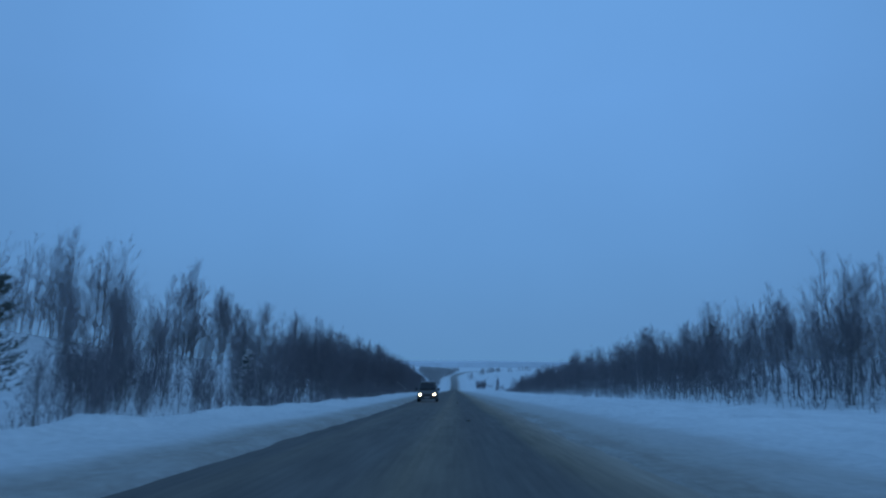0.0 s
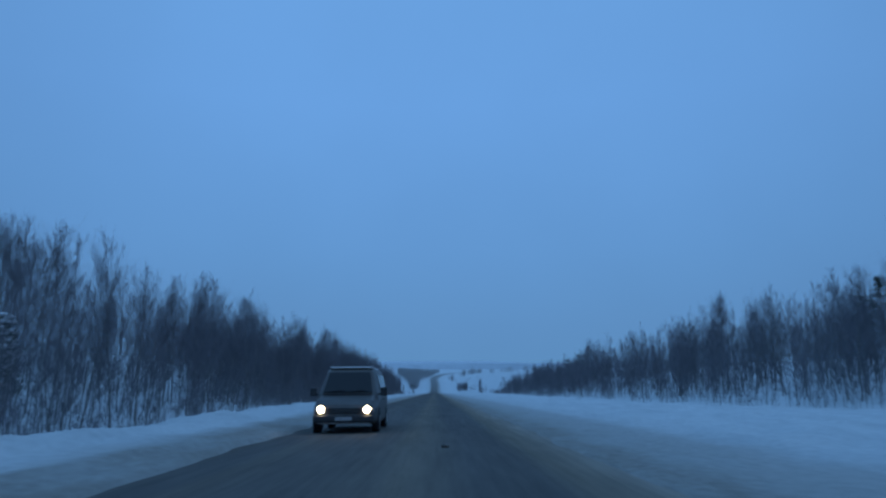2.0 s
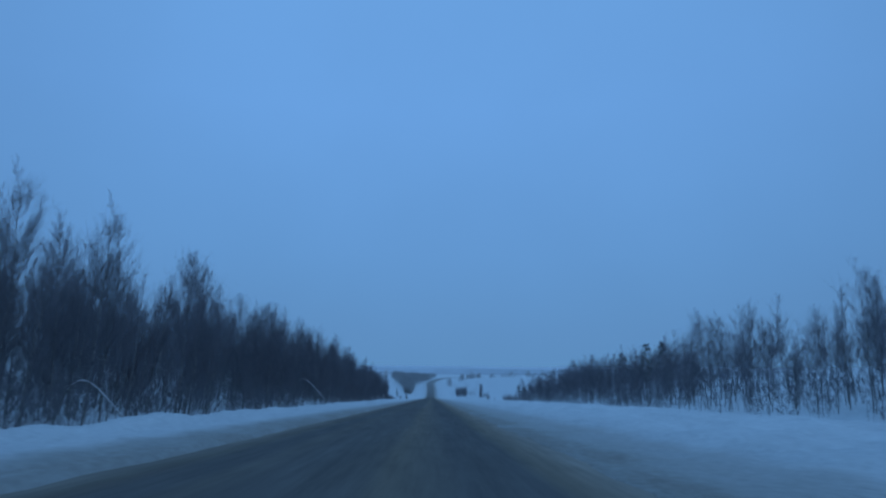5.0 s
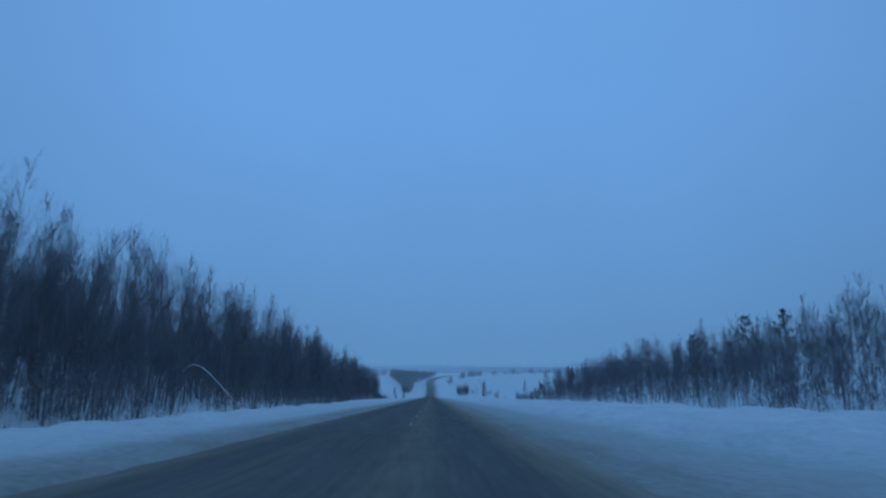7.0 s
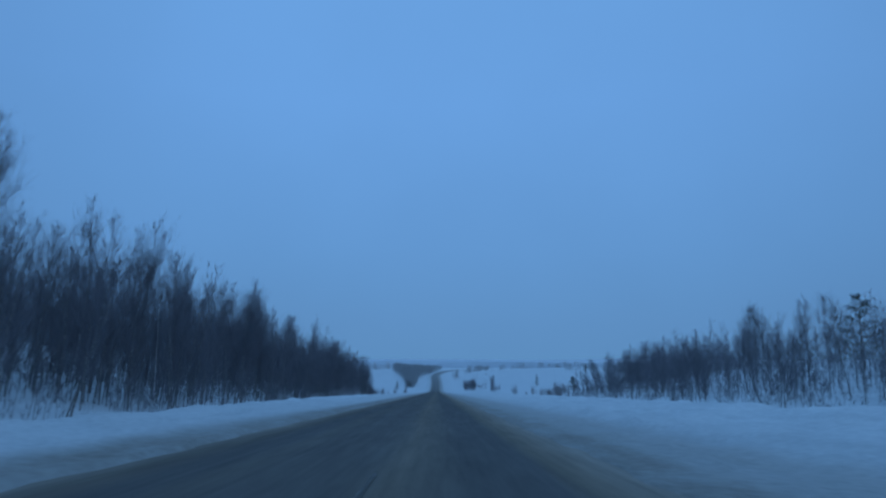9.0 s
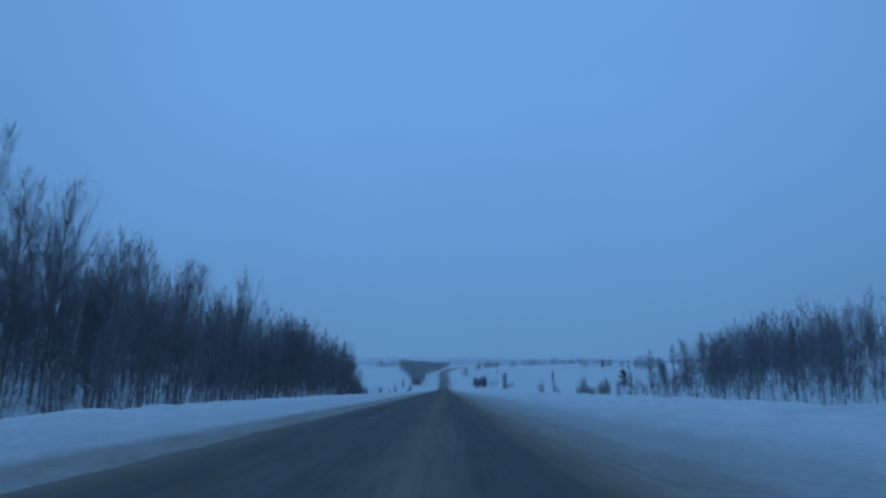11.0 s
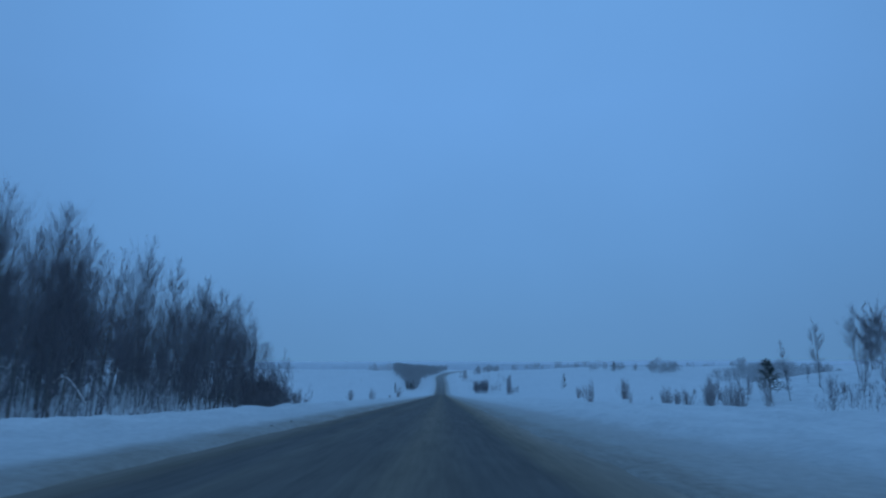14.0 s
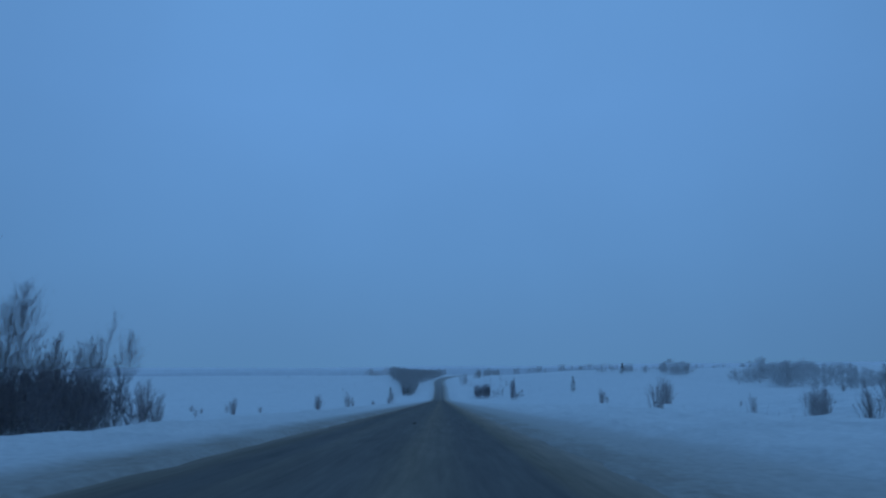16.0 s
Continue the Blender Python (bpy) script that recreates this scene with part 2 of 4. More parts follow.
def eased(x, knots):
    """A smooth curve through knots, without overshoot."""
    k = np.array(knots, float)
    d = np.diff(k[:, 1]) / np.diff(k[:, 0])
    m = np.concatenate([[d[0]], np.where(d[1:] * d[:-1] > 0, 2 * d[1:] * d[:-1] / np.where(np.abs(d[1:] + d[:-1]) < 1e-9, 1, d[1:] + d[:-1]), 0), [d[-1]]])
    x = np.asarray(x, float)
    i = np.clip(np.searchsorted(k[:, 0], x) - 1, 0, len(d) - 1)
    w = k[i + 1, 0] - k[i, 0]
    s = (x - k[i, 0]) / w
    return (1 + 2 * s) * (1 - s) ** 2 * k[i, 1] + s * (1 - s) ** 2 * w * m[i] + s * s * (3 - 2 * s) * k[i + 1, 1] + s * s * (s - 1) * w * m[i + 1]


def step(a, b, x):
    s = np.clip((np.asarray(x, float) - a) / (b - a), 0, 1)
    return s * s * (3 - 2 * s)


def road_z(y):
    return eased(y, Z_KNOTS)


def road_x(y):
    return ROAD_X + eased(y, X_KNOTS)


def left_crest(y):
    return eased(y, CREST)


def wave(x, y, seed):
    """Smooth uneven swells, about -1 to 1."""
    return (np.sin(x * 1.0 + seed) * np.cos(y * 0.83 + 2 * seed) + np.sin(x * 0.57 - y * 0.91 + 3 * seed) + 0.6 * np.sin(x * 1.9 + y * 1.37 + seed * 5)) / 2.6


def land(x, y):
    """Height of the snow at (x, y)."""
    x, y = np.asarray(x, float), np.asarray(y, float)
    u = x - road_x(y)
    v = np.abs(u)
    # the ploughed edge and the bank's crest wander along the way
    inner = 3.1 + 1.2 * step(35, 120, y)
    crest = left_crest(y)
    left_v = np.where(v < crest, 3.6 + (v - inner) * 6.7 / (crest - inner), 10.3 + (v - crest) * (1 + 0.25 * step(0, 8, v - crest)))
    v = np.where(u < 0, left_v, v)
    wood_l = 1 - step(345, 425, y)
    wood_r = 1 - step(400, 465, y)
    rise = step(165, 215, y)
    left = wood_l * ((1 - rise) * np.interp(v, *zip(*LEFT_WOOD)) + rise * np.interp(v, *zip(*LEFT_RISE))) + (1 - wood_l) * np.interp(v, *zip(*LEFT_OPEN))
    knoll = step(325, 372, y)
    right = wood_r * ((1 - knoll) * np.interp(v, *zip(*RIGHT_WOOD)) + knoll * np.interp(v, *zip(*RIGHT_KNOLL))) + (1 - wood_r) * np.interp(v, *zip(*RIGHT_OPEN))
    z = np.where(u < 0, left, right)
    z = z + np.where(u > 0, 9.0 * step(35, 110, v) * step(600, 900, y), 9.0 * step(10, 90, v) * step(700, 1100, y)) * (1 - step(1050, 1520, y))
    z = z - np.where(u > 0, 1.6 * step(12, 25, v) * (1 - step(50, 80, v)) * step(720, 800, y) * (1 - step(900, 1000, y)), 0)
    z = z + np.where(u > 0, 4.5 * step(90, 190, v) * step(830, 960, y) * (1 - step(1100, 1500, y)), 0)
    low = 0.45 + 0.4 * step(90, 170, y)
    z = z * np.where(u > 7, low + (1 - low) * step(20, 34, v), 1)
    z = z - np.where(u < 0, 1.5 * step(12, 20, v) * (1 - step(38, 46, v)) * (1 - step(75, 120, y)), 0)
    edge = step(4.5, 9, v)
    z = z + edge * (0.07 * wave(x * 1.7, y * 0.5, 1.0) + 0.06 * wave(x * 3.1, y * 1.9, 2.0) + 0.03 * np.sin(x * 7.3 + 0.6 * wave(x, y * 0.4, 2.2))) * np.where(v < 40, 1, 0.6)
    z = z + step(3.7, 4.4, v) * 0.04 * wave(x * 3.3, y * 1.9, 4.0)
    z = z + step(7, 8.4, v) * (1 - step(13.5, 15, v)) * 0.09 * wave(x * 0.9, y * 0.8, 6.0)
    z = z + step(6.5, 8, v) * (1 - step(12, 14, v)) * 0.05 * wave(x * 2.2, y * 1.7, 8.0)
    z = z + step(14, 40, v) * (0.35 * wave(x * 0.21, y * 0.17, 3.0)) + step(60, 300, v) * 1.6 * wave(x * 0.013, y * 0.011, 5.0)
    z = np.where(v < 3.55, -0.14, z)
    return road_z(y) + z


def mesh_object(name, verts, faces, mat, parent=None, smooth=False):
    me = bpy.data.meshes.new(name)
    me.from_pydata([tuple(p) for p in verts], [], [tuple(f) for f in faces])
    me.materials.append(mat)
    if smooth:
        me.polygons.foreach_set("use_smooth", [True] * len(me.polygons))
    me.update()
    ob = new(name, me)
    if parent is not None:
        ob.parent = parent
    return ob


def build_ground():
    half = np.concatenate([[2.6, 2.8, 3.0, 3.2, 3.4, 3.62, 3.8, 4.0, 4.25, 4.6], np.arange(5.0, 15, 0.4), np.arange(15, 30, 1.2), np.geomspace(31, 3200, 40)])
    us = np.concatenate([-half[::-1], [0], half])
    ys = np.concatenate([np.linspace(-400, -30, 12), np.arange(-24, 460, 0.8), np.geomspace(461, 6400, 130)])
    uu, yy = np.meshgrid(us, ys)
    ragged = 0.16 * wave(yy * 0.9, yy * 0.23, 1.7) + 0.08 * wave(yy * 3.1, uu * 0, 0.4)
    xx = uu + road_x(yy) + np.where((np.abs(uu) > 2.5) & (np.abs(uu) < 5), ragged, 0)
    zz = land(uu + road_x(yy), yy)
    nx, ny = len(us), len(ys)
    verts = np.stack([xx.ravel(), yy.ravel(), zz.ravel()], 1)
    a = (np.arange(ny - 1)[:, None] * nx + np.arange(nx - 1)).ravel()
    ob = mesh_object("ground", verts, np.stack([a, a + 1, a + nx + 1, a + nx], 1), SNOW, smooth=True)
    shift = np.where(uu < 0, -0.5 + 1.2 * step(35, 120, yy), 0)
    # strong slush at the road's edge, faint vignette-like darkening painted further out
    slush = np.interp(uu + shift, [-9.5, -8, -5.6, -5.0, -4.6, -3.6, 3.4, 4.3, 5.0, 6.7, 7.5, 9, 12, 18], [0.04, 0.18, 0.26, 0.36, 0.88, 0.94, 1, 0.95, 0.74, 0.58, 0.24, 0.14, 0.1, 0.04]).ravel()
    at = ob.data.attributes.new("slush", "FLOAT", "POINT")
    at.data.foreach_set("value", slush.astype(np.float32))
    tagged(ob, "blue-white ploughed snow banks and open winter fields", "snow ground", kind="structure")


def build_road():
    us = np.linspace(-5.4, 4.5, 14)
    ys = np.concatenate([np.arange(-60, 700, 4.0), np.arange(700, 1500, 6.0), np.arange(1500, 2400, 15.0)])
    uu, yy = np.meshgrid(us, ys)
    zz = road_z(yy) + 0.012 - 0.012 * np.abs(uu)
    nx, ny = len(us), len(ys)
    verts = np.stack([(uu + road_x(yy)).ravel(), yy.ravel(), zz.ravel()], 1)
    a = (np.arange(ny - 1)[:, None] * nx + np.arange(nx - 1)).ravel()
    ob = mesh_object("road", verts, np.stack([a, a + 1, a + nx + 1, a + nx], 1), ROAD, smooth=True)
    uv = ob.data.uv_layers.new(name="across")
    loops = np.empty(len(ob.data.loops), dtype=np.int32)
    ob.data.loops.foreach_get("vertex_index", loops)
    flat = np.stack([(uu.ravel() + 4.5) / 9, yy.ravel() / 9], 1)[loops]
    uv.data.foreach_set("uv", flat.ravel().astype(np.float32))
    tagged(ob, "wet dark two-lane asphalt road streaked with brown slush", "road", kind="structure")


build_ground()
build_road()


# ---------------------------------------------------------------- trees
class Shape:
    """Vertices and faces gathered piece by piece."""

    def __init__(self):
        self.v, self.f, self.n = [], [], 0

    def tube(self, path, radii, sides):
        path = np.asarray(path, float)
        way = np.gradient(path, axis=0)
        way /= np.linalg.norm(way, axis=1)[:, None] + 1e-9
        ref = np.array([0.31, 0.95, 0.05])
        a = np.cross(way, ref)
        a /= np.linalg.norm(a, axis=1)[:, None] + 1e-9
        b = np.cross(way, a)
        ang = np.arange(sides) / sides * 2 * np.pi
        ring = path[:, None] + np.asarray(radii)[:, None, None] * (np.cos(ang)[None, :, None] * a[:, None] + np.sin(ang)[None, :, None] * b[:, None])
        k = self.n
        self.v.append(ring.reshape(-1, 3))
        for i in range(len(path) - 1):
            for j in range(sides):
                self.f.append((k + i * sides + j, k + i * sides + (j + 1) % sides, k + (i + 1) * sides + (j + 1) % sides, k + (i + 1) * sides + j))
        self.n += len(path) * sides

    def spike(self, base, tip, r):
        """A thin tapering twig, folded along its back."""
        d = tip - base
        a = np.cross(d, (0.3, 0.5, 0.81))
        a /= np.linalg.norm(a) + 1e-9
        b = np.cross(d, a)
        b /= np.linalg.norm(b) + 1e-9
        k = self.n
        self.v.append(np.stack([base + r * a, base + r * 0.9 * b, base - r * a, tip]))
        self.f += [(k, k + 1, k + 3), (k + 1, k + 2, k + 3)]
        self.n += 4

    def spikes(self, bases, tips, radii, turns, folded=True):
        """Many twigs at once: folded ones, or mere slivers for twigs that stand far off."""
        d = tips - bases
        d /= np.linalg.norm(d, axis=1)[:, None] + 1e-9
        a = np.cross(d, (0.3, 0.5, 0.81))
        a /= np.linalg.norm(a, axis=1)[:, None] + 1e-9
        b = np.cross(d, a)
        c, w = np.cos(turns)[:, None], np.sin(turns)[:, None]
        a, b = a * c + b * w, b * c - a * w
        r, k, m = radii[:, None], self.n, len(bases)
        if folded:
            self.v.append(np.stack([bases + r * a, bases + r * 0.9 * b, bases - r * a, tips], 1).reshape(-1, 3))
            for i in range(k, k + 4 * m, 4):
                self.f += [(i, i + 1, i + 3), (i + 1, i + 2, i + 3)]
            self.n += 4 * m
        else:
            self.v.append(np.stack([bases + r * a, bases - r * a, tips], 1).reshape(-1, 3))
            self.f += [(i, i + 1, i + 2) for i in range(k, k + 3 * m, 3)]
            self.n += 3 * m

    def blob(self, centre, size, rng):
        """A small lumpy clump of eight faces."""
        p = np.array([(1, 0, 0), (-1, 0, 0), (0, 1, 0), (0, -1, 0), (0, 0, 1), (0, 0, -1)], float) * rng.uniform(0.6, 1.2, (6, 1)) * np.asarray(size)
        k = self.n
        self.v.append(p + centre)
        for x in (0, 1):
            for y in (2, 3):
                for z in (4, 5):
                    t = (k + x, k + y, k + z)
                    self.f.append(t if (x + y + z) % 2 else t[::-1])
        self.n += 6

    def moved(self, turn, scale, place):
        c, s = math.cos(turn), math.sin(turn)
        v = np.concatenate(self.v) * np.asarray(scale)
        return v @ np.array([[c, s, 0], [-s, c, 0], [0, 0, 1]]) + np.asarray(place)

    def add(self, other_v, other_f):
        k = self.n
        self.v.append(other_v)
        self.f += [tuple(i + k for i in f) for f in other_f]
        self.n += len(other_v)

    def object(self, name, mat, parent=None):
        return mesh_object(name, np.concatenate(self.v), self.f, mat, parent)


def birch_shapes(seed, height, limbs=26, twigs=17, stems=1, spread=0.16, low=0.2, thick=0.007, apart=0.25, folded=True, rise=(0.7, 1.7), bend=0.0):
    """A bare birch: the stem, and a plume of limbs that fork into side shoots and fine twigs."""
    rng = np.random.default_rng(seed)
    trunk, crown = Shape(), Shape()
    unit = height / 10
    for stem in range(stems):
        hs = height * (1 if stem == 0 else rng.uniform(0.6, 0.95))
        lean = rng.normal(0, 0.035 if stems == 1 or apart > 0.5 else 0.09, 2)
        foot = rng.normal(0, 0.03 if stems == 1 else apart, 2)
        s = np.linspace(0, 1, 8)
        sway = np.cumsum(rng.normal(0, 0.007, (8, 2)), 0) * hs
        way = rng.uniform(0, 2 * np.pi)
        arc = bend * hs * s ** 3
        path = np.stack([foot[0] + lean[0] * hs * s + sway[:, 0] * s + arc * math.cos(way), foot[1] + lean[1] * hs * s + sway[:, 1] * s + arc * math.sin(way), hs * s - 0.25 * (s == 0)], 1)
        r0 = 0.0056 * hs
        kept = list(range(8)) if folded else [0, 2, 5, 7]
        trunk.tube(path[kept], r0 * (1 - 0.88 * s[kept]), 6 if folded else 3)
        for i in range(max(5, limbs // stems)):
            h = low + (0.99 - low) * rng.random() ** 0.82
            start = np.array([np.interp(h, s, path[:, c]) for c in range(3)])
            a = rng.uniform(0, 2 * np.pi)
            part_way = (h - low) / (1 - low)
            plume = min(1.0, 0.4 + 1.5 * part_way) * (1 - part_way) ** 0.8
            length = hs * spread * (0.08 + 1.02 * plume) * rng.uniform(0.55, 1.15)
            up = rng.uniform(*rise) * (1 + 0.8 * part_way)
            out_way = np.array([math.cos(a), math.sin(a), 0])
            q = np.array([0, 0.5, 1])
            limb = start + length * ((q ** 0.85)[:, None] * out_way * 0.9 + (up * q ** 1.25)[:, None] * np.array([0, 0, 0.8])) + rng.normal(0, 0.05, (3, 3)) * length * q[:, None]
            ahead = (limb[2] - limb[0]) / (np.linalg.norm(limb[2] - limb[0]) + 1e-9)
            reach = float(np.linalg.norm(limb[2] - limb[0]))
            limb_r = r0 * 0.12 * (1 - h * 0.6) + thick * 0.4
            crown.spikes(limb[:2], np.stack([limb[1] + (limb[1] - limb[0]) * 0.25, limb[2]]), np.array([limb_r, limb_r * 0.62]), rng.uniform(0, 3, 2), folded)
            # side shoots, then twigs on the limb and on the shoots
            m = 3 if length > 0.08 * hs else 2
            w = rng.uniform(0.2, 0.85, m)
            forks = limb[0] + (limb[2] - limb[0]) * w[:, None] + (limb[1] - (limb[0] + limb[2]) / 2) * (4 * w * (1 - w))[:, None]
            shoot_way = ahead + rng.normal(0, 0.38, (m, 3)) + (0, 0, 0.35)
            shoot_way /= np.linalg.norm(shoot_way, axis=1)[:, None]
            ends = forks + shoot_way * (reach * rng.uniform(0.35, 0.6, m))[:, None]
            crown.spikes(forks, ends, np.full(m, limb_r * 0.6), rng.uniform(0, 3, m), folded)
            n = max(6, int(twigs * min(1.5, length / (hs * spread * 0.55))))
            pick = rng.integers(0, m + 2, n)
            f = rng.uniform(0.0, 1.0, n)[:, None]
            starts, stops = np.concatenate([forks, limb[:1], limb[:1]]), np.concatenate([ends, limb[2:], limb[2:]])
            bases = starts[pick] + (stops[pick] - starts[pick]) * f
            twig_way = 0.5 * ahead + rng.normal(0, 0.27, (n, 3)) + np.stack([np.zeros(n), np.zeros(n), rng.uniform(0.2, 1.1, n)], 1)
            twig_way /= np.linalg.norm(twig_way, axis=1)[:, None]
            tips = bases + twig_way * ((0.3 * unit * (1 - 0.55 * part_way) + reach * rng.uniform(0.2, 0.7, n)) * (1.15 - 0.3 * f[:, 0]))[:, None]
            crown.spikes(bases, tips, thick * rng.uniform(0.6, 1.25, n), rng.uniform(0, 3, n), folded)
    return trunk, crown


def shrub_shapes(seed, height, stems=26, fan=0.34, twigs=12, thick=0.006):
    """A leafless bush: many stems that fan out from one foot under a rounded top, filled with fine upright twigs."""
    rng = np.random.default_rng(seed)
    wood, crown = Shape(), Shape()
    for i in range(stems):
        a, out = rng.uniform(0, 2 * np.pi), rng.random() ** 0.6
        # the outer stems bend away further and end lower
        hs = height * math.sqrt(1 - 0.62 * out * out) * rng.uniform(0.62, 1.0)
        q = np.linspace(0, 1, 4)
        foot = rng.normal(0, 0.075 * height, 2)
        side = np.array([math.cos(a), math.sin(a)])
        xy = foot[None] + side[None] * (out * fan * height * q ** 0.75)[:, None] + rng.normal(0, 0.02, (4, 2)) * hs * q[:, None]
        path = np.concatenate([xy, (hs * q ** 0.9 - 0.15 * (q == 0))[:, None]], 1)
        wood.tube(path, (0.007 * hs ** 0.5) * (1 - 0.8 * q) + 0.002, 3)
        w = rng.uniform(0.04, 1.0, twigs)
        bases = np.stack([np.interp(w, q, path[:, c]) for c in range(3)], 1)
        d = rng.normal(0, 0.36, (twigs, 3)) + np.array([side[0] * out * 0.15, side[1] * out * 0.15, 0.9])
        d /= np.linalg.norm(d, axis=1)[:, None]
        crown.spikes(bases, bases + d * (hs * rng.uniform(0.12, 0.34, twigs))[:, None], thick * rng.uniform(0.6, 1.3, twigs), rng.uniform(0, 3, twigs))
    return wood, crown


def pine_shapes(seed, height, crown_low=0.3, width=0.24, snowy=False):
    """A young pine: bark stem, whorls of limbs carrying needle tufts."""
    rng = np.random.default_rng(seed)
    trunk, crown, load = Shape(), Shape(), Shape()
    s = np.linspace(0, 1, 7)
    path = np.stack([0.02 * height * np.sin(s * 3 + seed), 0.02 * height * np.cos(s * 2.3), height * s - 0.2 * (s == 0)], 1)
    trunk.tube(path, 0.013 * height * (1 - 0.92 * s), 6)
    h = crown_low
    while h < 0.98:
        for i in range(rng.integers(5, 8)):
            a = rng.uniform(0, 2 * np.pi)
            length = height * width * math.sin(math.pi * min(1.0, 0.4 + 0.57 * (h - crown_low) / (1 - crown_low))) ** 0.7 * (1 - 0.6 * (h - crown_low) / (1 - crown_low)) * rng.uniform(0.6, 1.15) + 0.1
            hh = min(0.97, h + rng.normal(0, 0.03))
            start = np.array([np.interp(hh, s, path[:, c]) for c in range(3)])
            q = np.linspace(0, 1, 4)
            rise = rng.uniform(0.2, 0.7) * q ** 2 - 0.1 * q
            limb = start + length * np.stack([q * math.cos(a), q * math.sin(a), rise], 1)
            trunk.tube(limb, 0.02 * (1 - 0.8 * q) * height / 8 + 0.004, 3)
            for w in np.linspace(0.35, 1.0, 5):
                base = np.array([np.interp(w, q, limb[:, c]) for c in range(3)]) + rng.normal(0, 0.06, 3) * length
                for _ in range(7):
                    d = rng.normal(0, 1, 3) + (0.5 * math.cos(a), 0.5 * math.sin(a), 0.5)
                    crown.spike(base, base + d / np.linalg.norm(d) * rng.uniform(0.2, 0.45) * (0.5 + height / 16), 0.022)
                if snowy and rng.random() < 0.4:
                    load.blob(base + (0, 0, 0.1), (0.24, 0.24, 0.11), rng)
        h += rng.uniform(0.045, 0.075)
    return trunk, crown, load


def place_on_land(x, y, turn, scale, sink=0.1, lean=0.0):
    way = (Matrix.Rotation(lean, 3, "Y") @ Matrix.Rotation(turn, 3, "Z")).to_quaternion()
    return Matrix.LocRotScale((x, y, float(land(x, y)) - sink), way, (scale, scale, scale))


def tree_thing(name, shapes, mats, label, category, group):
    root = new(name)
    for part_name, shape, mat in zip(("trunk", "crown", "snow_load"), shapes, mats):
        if shape.n:
            ob = shape.object(part_name, mat, root)
            if part_name == "snow_load":
                tagged(ob, "clumps of snow on the boughs", kind="stuff")
    return tagged(root, label, category, group)


class Kind:
    """Several grown forms of one kind of tree; each planted tree is a thing."""

    def __init__(self, roots):
        self.roots, self.used = roots, set()

    def plant(self, i, x, y, turn, scale, lean=0.0):
        k = i % len(self.roots)
        root = self.roots[k]
        m = place_on_land(x, y, turn, scale, 0.1, lean)
        if k in self.used:
            return copy_thing(root, m @ Matrix.Diagonal([1 / v for v in root.scale] + [1]))
        self.used.add(k)
        root.matrix_basis = m
        return root


rng = np.random.default_rng(7)


def tree_height(x, y):
    """Mean height of the wood at a place."""
    if x < 0:
        tall = np.interp(-x, [15, 17, 20, 24, 32, 45], [8.2, 9.9, 11.0, 11.8, 11.8, 11.5])
        return tall * np.interp(y, [0, 150, 200, 315, 345, 366, 371, 374, 384], [0.98, 1.03, 1.03, 1.0, 0.89, 0.89, 0.72, 0.4, 0.33])
    if y > 335 and x < 39:
        return 5.0
    tall = np.interp(x, [24, 28, 34, 42, 60], [4.5, 6.6, 9.4, 10.6, 11.5])
    return tall * np.interp(y, [0, 140, 250, 330, 385, 420], [1.1, 1.1, 0.92, 0.88, 0.9, 0.85])


def gather(y, side):
    """How thickly and how tall the trees stand along the edge, about -1 to 1: clumps a few metres long with gaps between."""
    return float(np.interp(y, [100, 150, 320, 345], [0.5, 0.26, 0.26, 0.12])) * (math.sin(y * 0.52 + 1.3 * side) + math.sin(y * 0.23 + 2.1 + side) * 0.7 + math.sin(y * 1.07 + 0.4 * side) * 0.6)


def in_wood(x, y, r):
    if x < 0:
        gap = -x > 0.36 * (y - 12) and (x > -29 or r < 0.9)
        return y < 381 - 0.35 * max(0, -x - 24) and not gap
    return x > 26 + 3 * math.sin(y * 0.05) and y < np.interp(x, [26, 36, 48, 56], [315, 342, 362, 415])


FORM_H = 10.0
forms = []
for i in range(8):
    shapes = birch_shapes(100 + i, FORM_H, limbs=84, twigs=17, apart=0.3, stems=1 if i < 5 else 2, spread=0.15 + 0.022 * (i % 4), low=0.07 + 0.06 * (i % 3), thick=0.0064, bend=0.05 * (i % 3))
    forms.append(shapes)
birches = Kind([tree_thing("birch_tree", s, (BARK, TWIG), "bare grey birch with dark upswept twigs in snow", "birch tree", "birches beside the road") for s in forms])

near, rest = [], []
for side, start in ((-1, 84.0), (1, 20.0)):
    for k in range(185):
        y = start + ((368 if side < 0 else 345) - start) * k / 185 + rng.uniform(-1.0, 1.0)
        front = float(np.interp(y, [84, 150, 195, 240, 290, 345, 362], [17.2, 16.8, 16.4, 16.6, 16.4, 16.4, 16.4]))
        x = side * (front + abs(rng.normal(0, 4.2)) if side < 0 else 27.0 + abs(rng.normal(0, 5.5)))
        tall = tree_height(x, y) * min(1.12, rng.uniform(0.8, 1.1) + 0.2 * gather(y, side))
        if k % 5 in (0, 2):
            rest.append((x + side * 1.5, y, tall / FORM_H, rng.uniform(0, 6.28)))
        else:
            near.append((x, y, tall))
for _ in range(24):
    x, y = rng.uniform(-26, -16), rng.uniform(360, 378)
    near.append((x, y, tree_height(x, y) * rng.uniform(0.72, 1.12)))
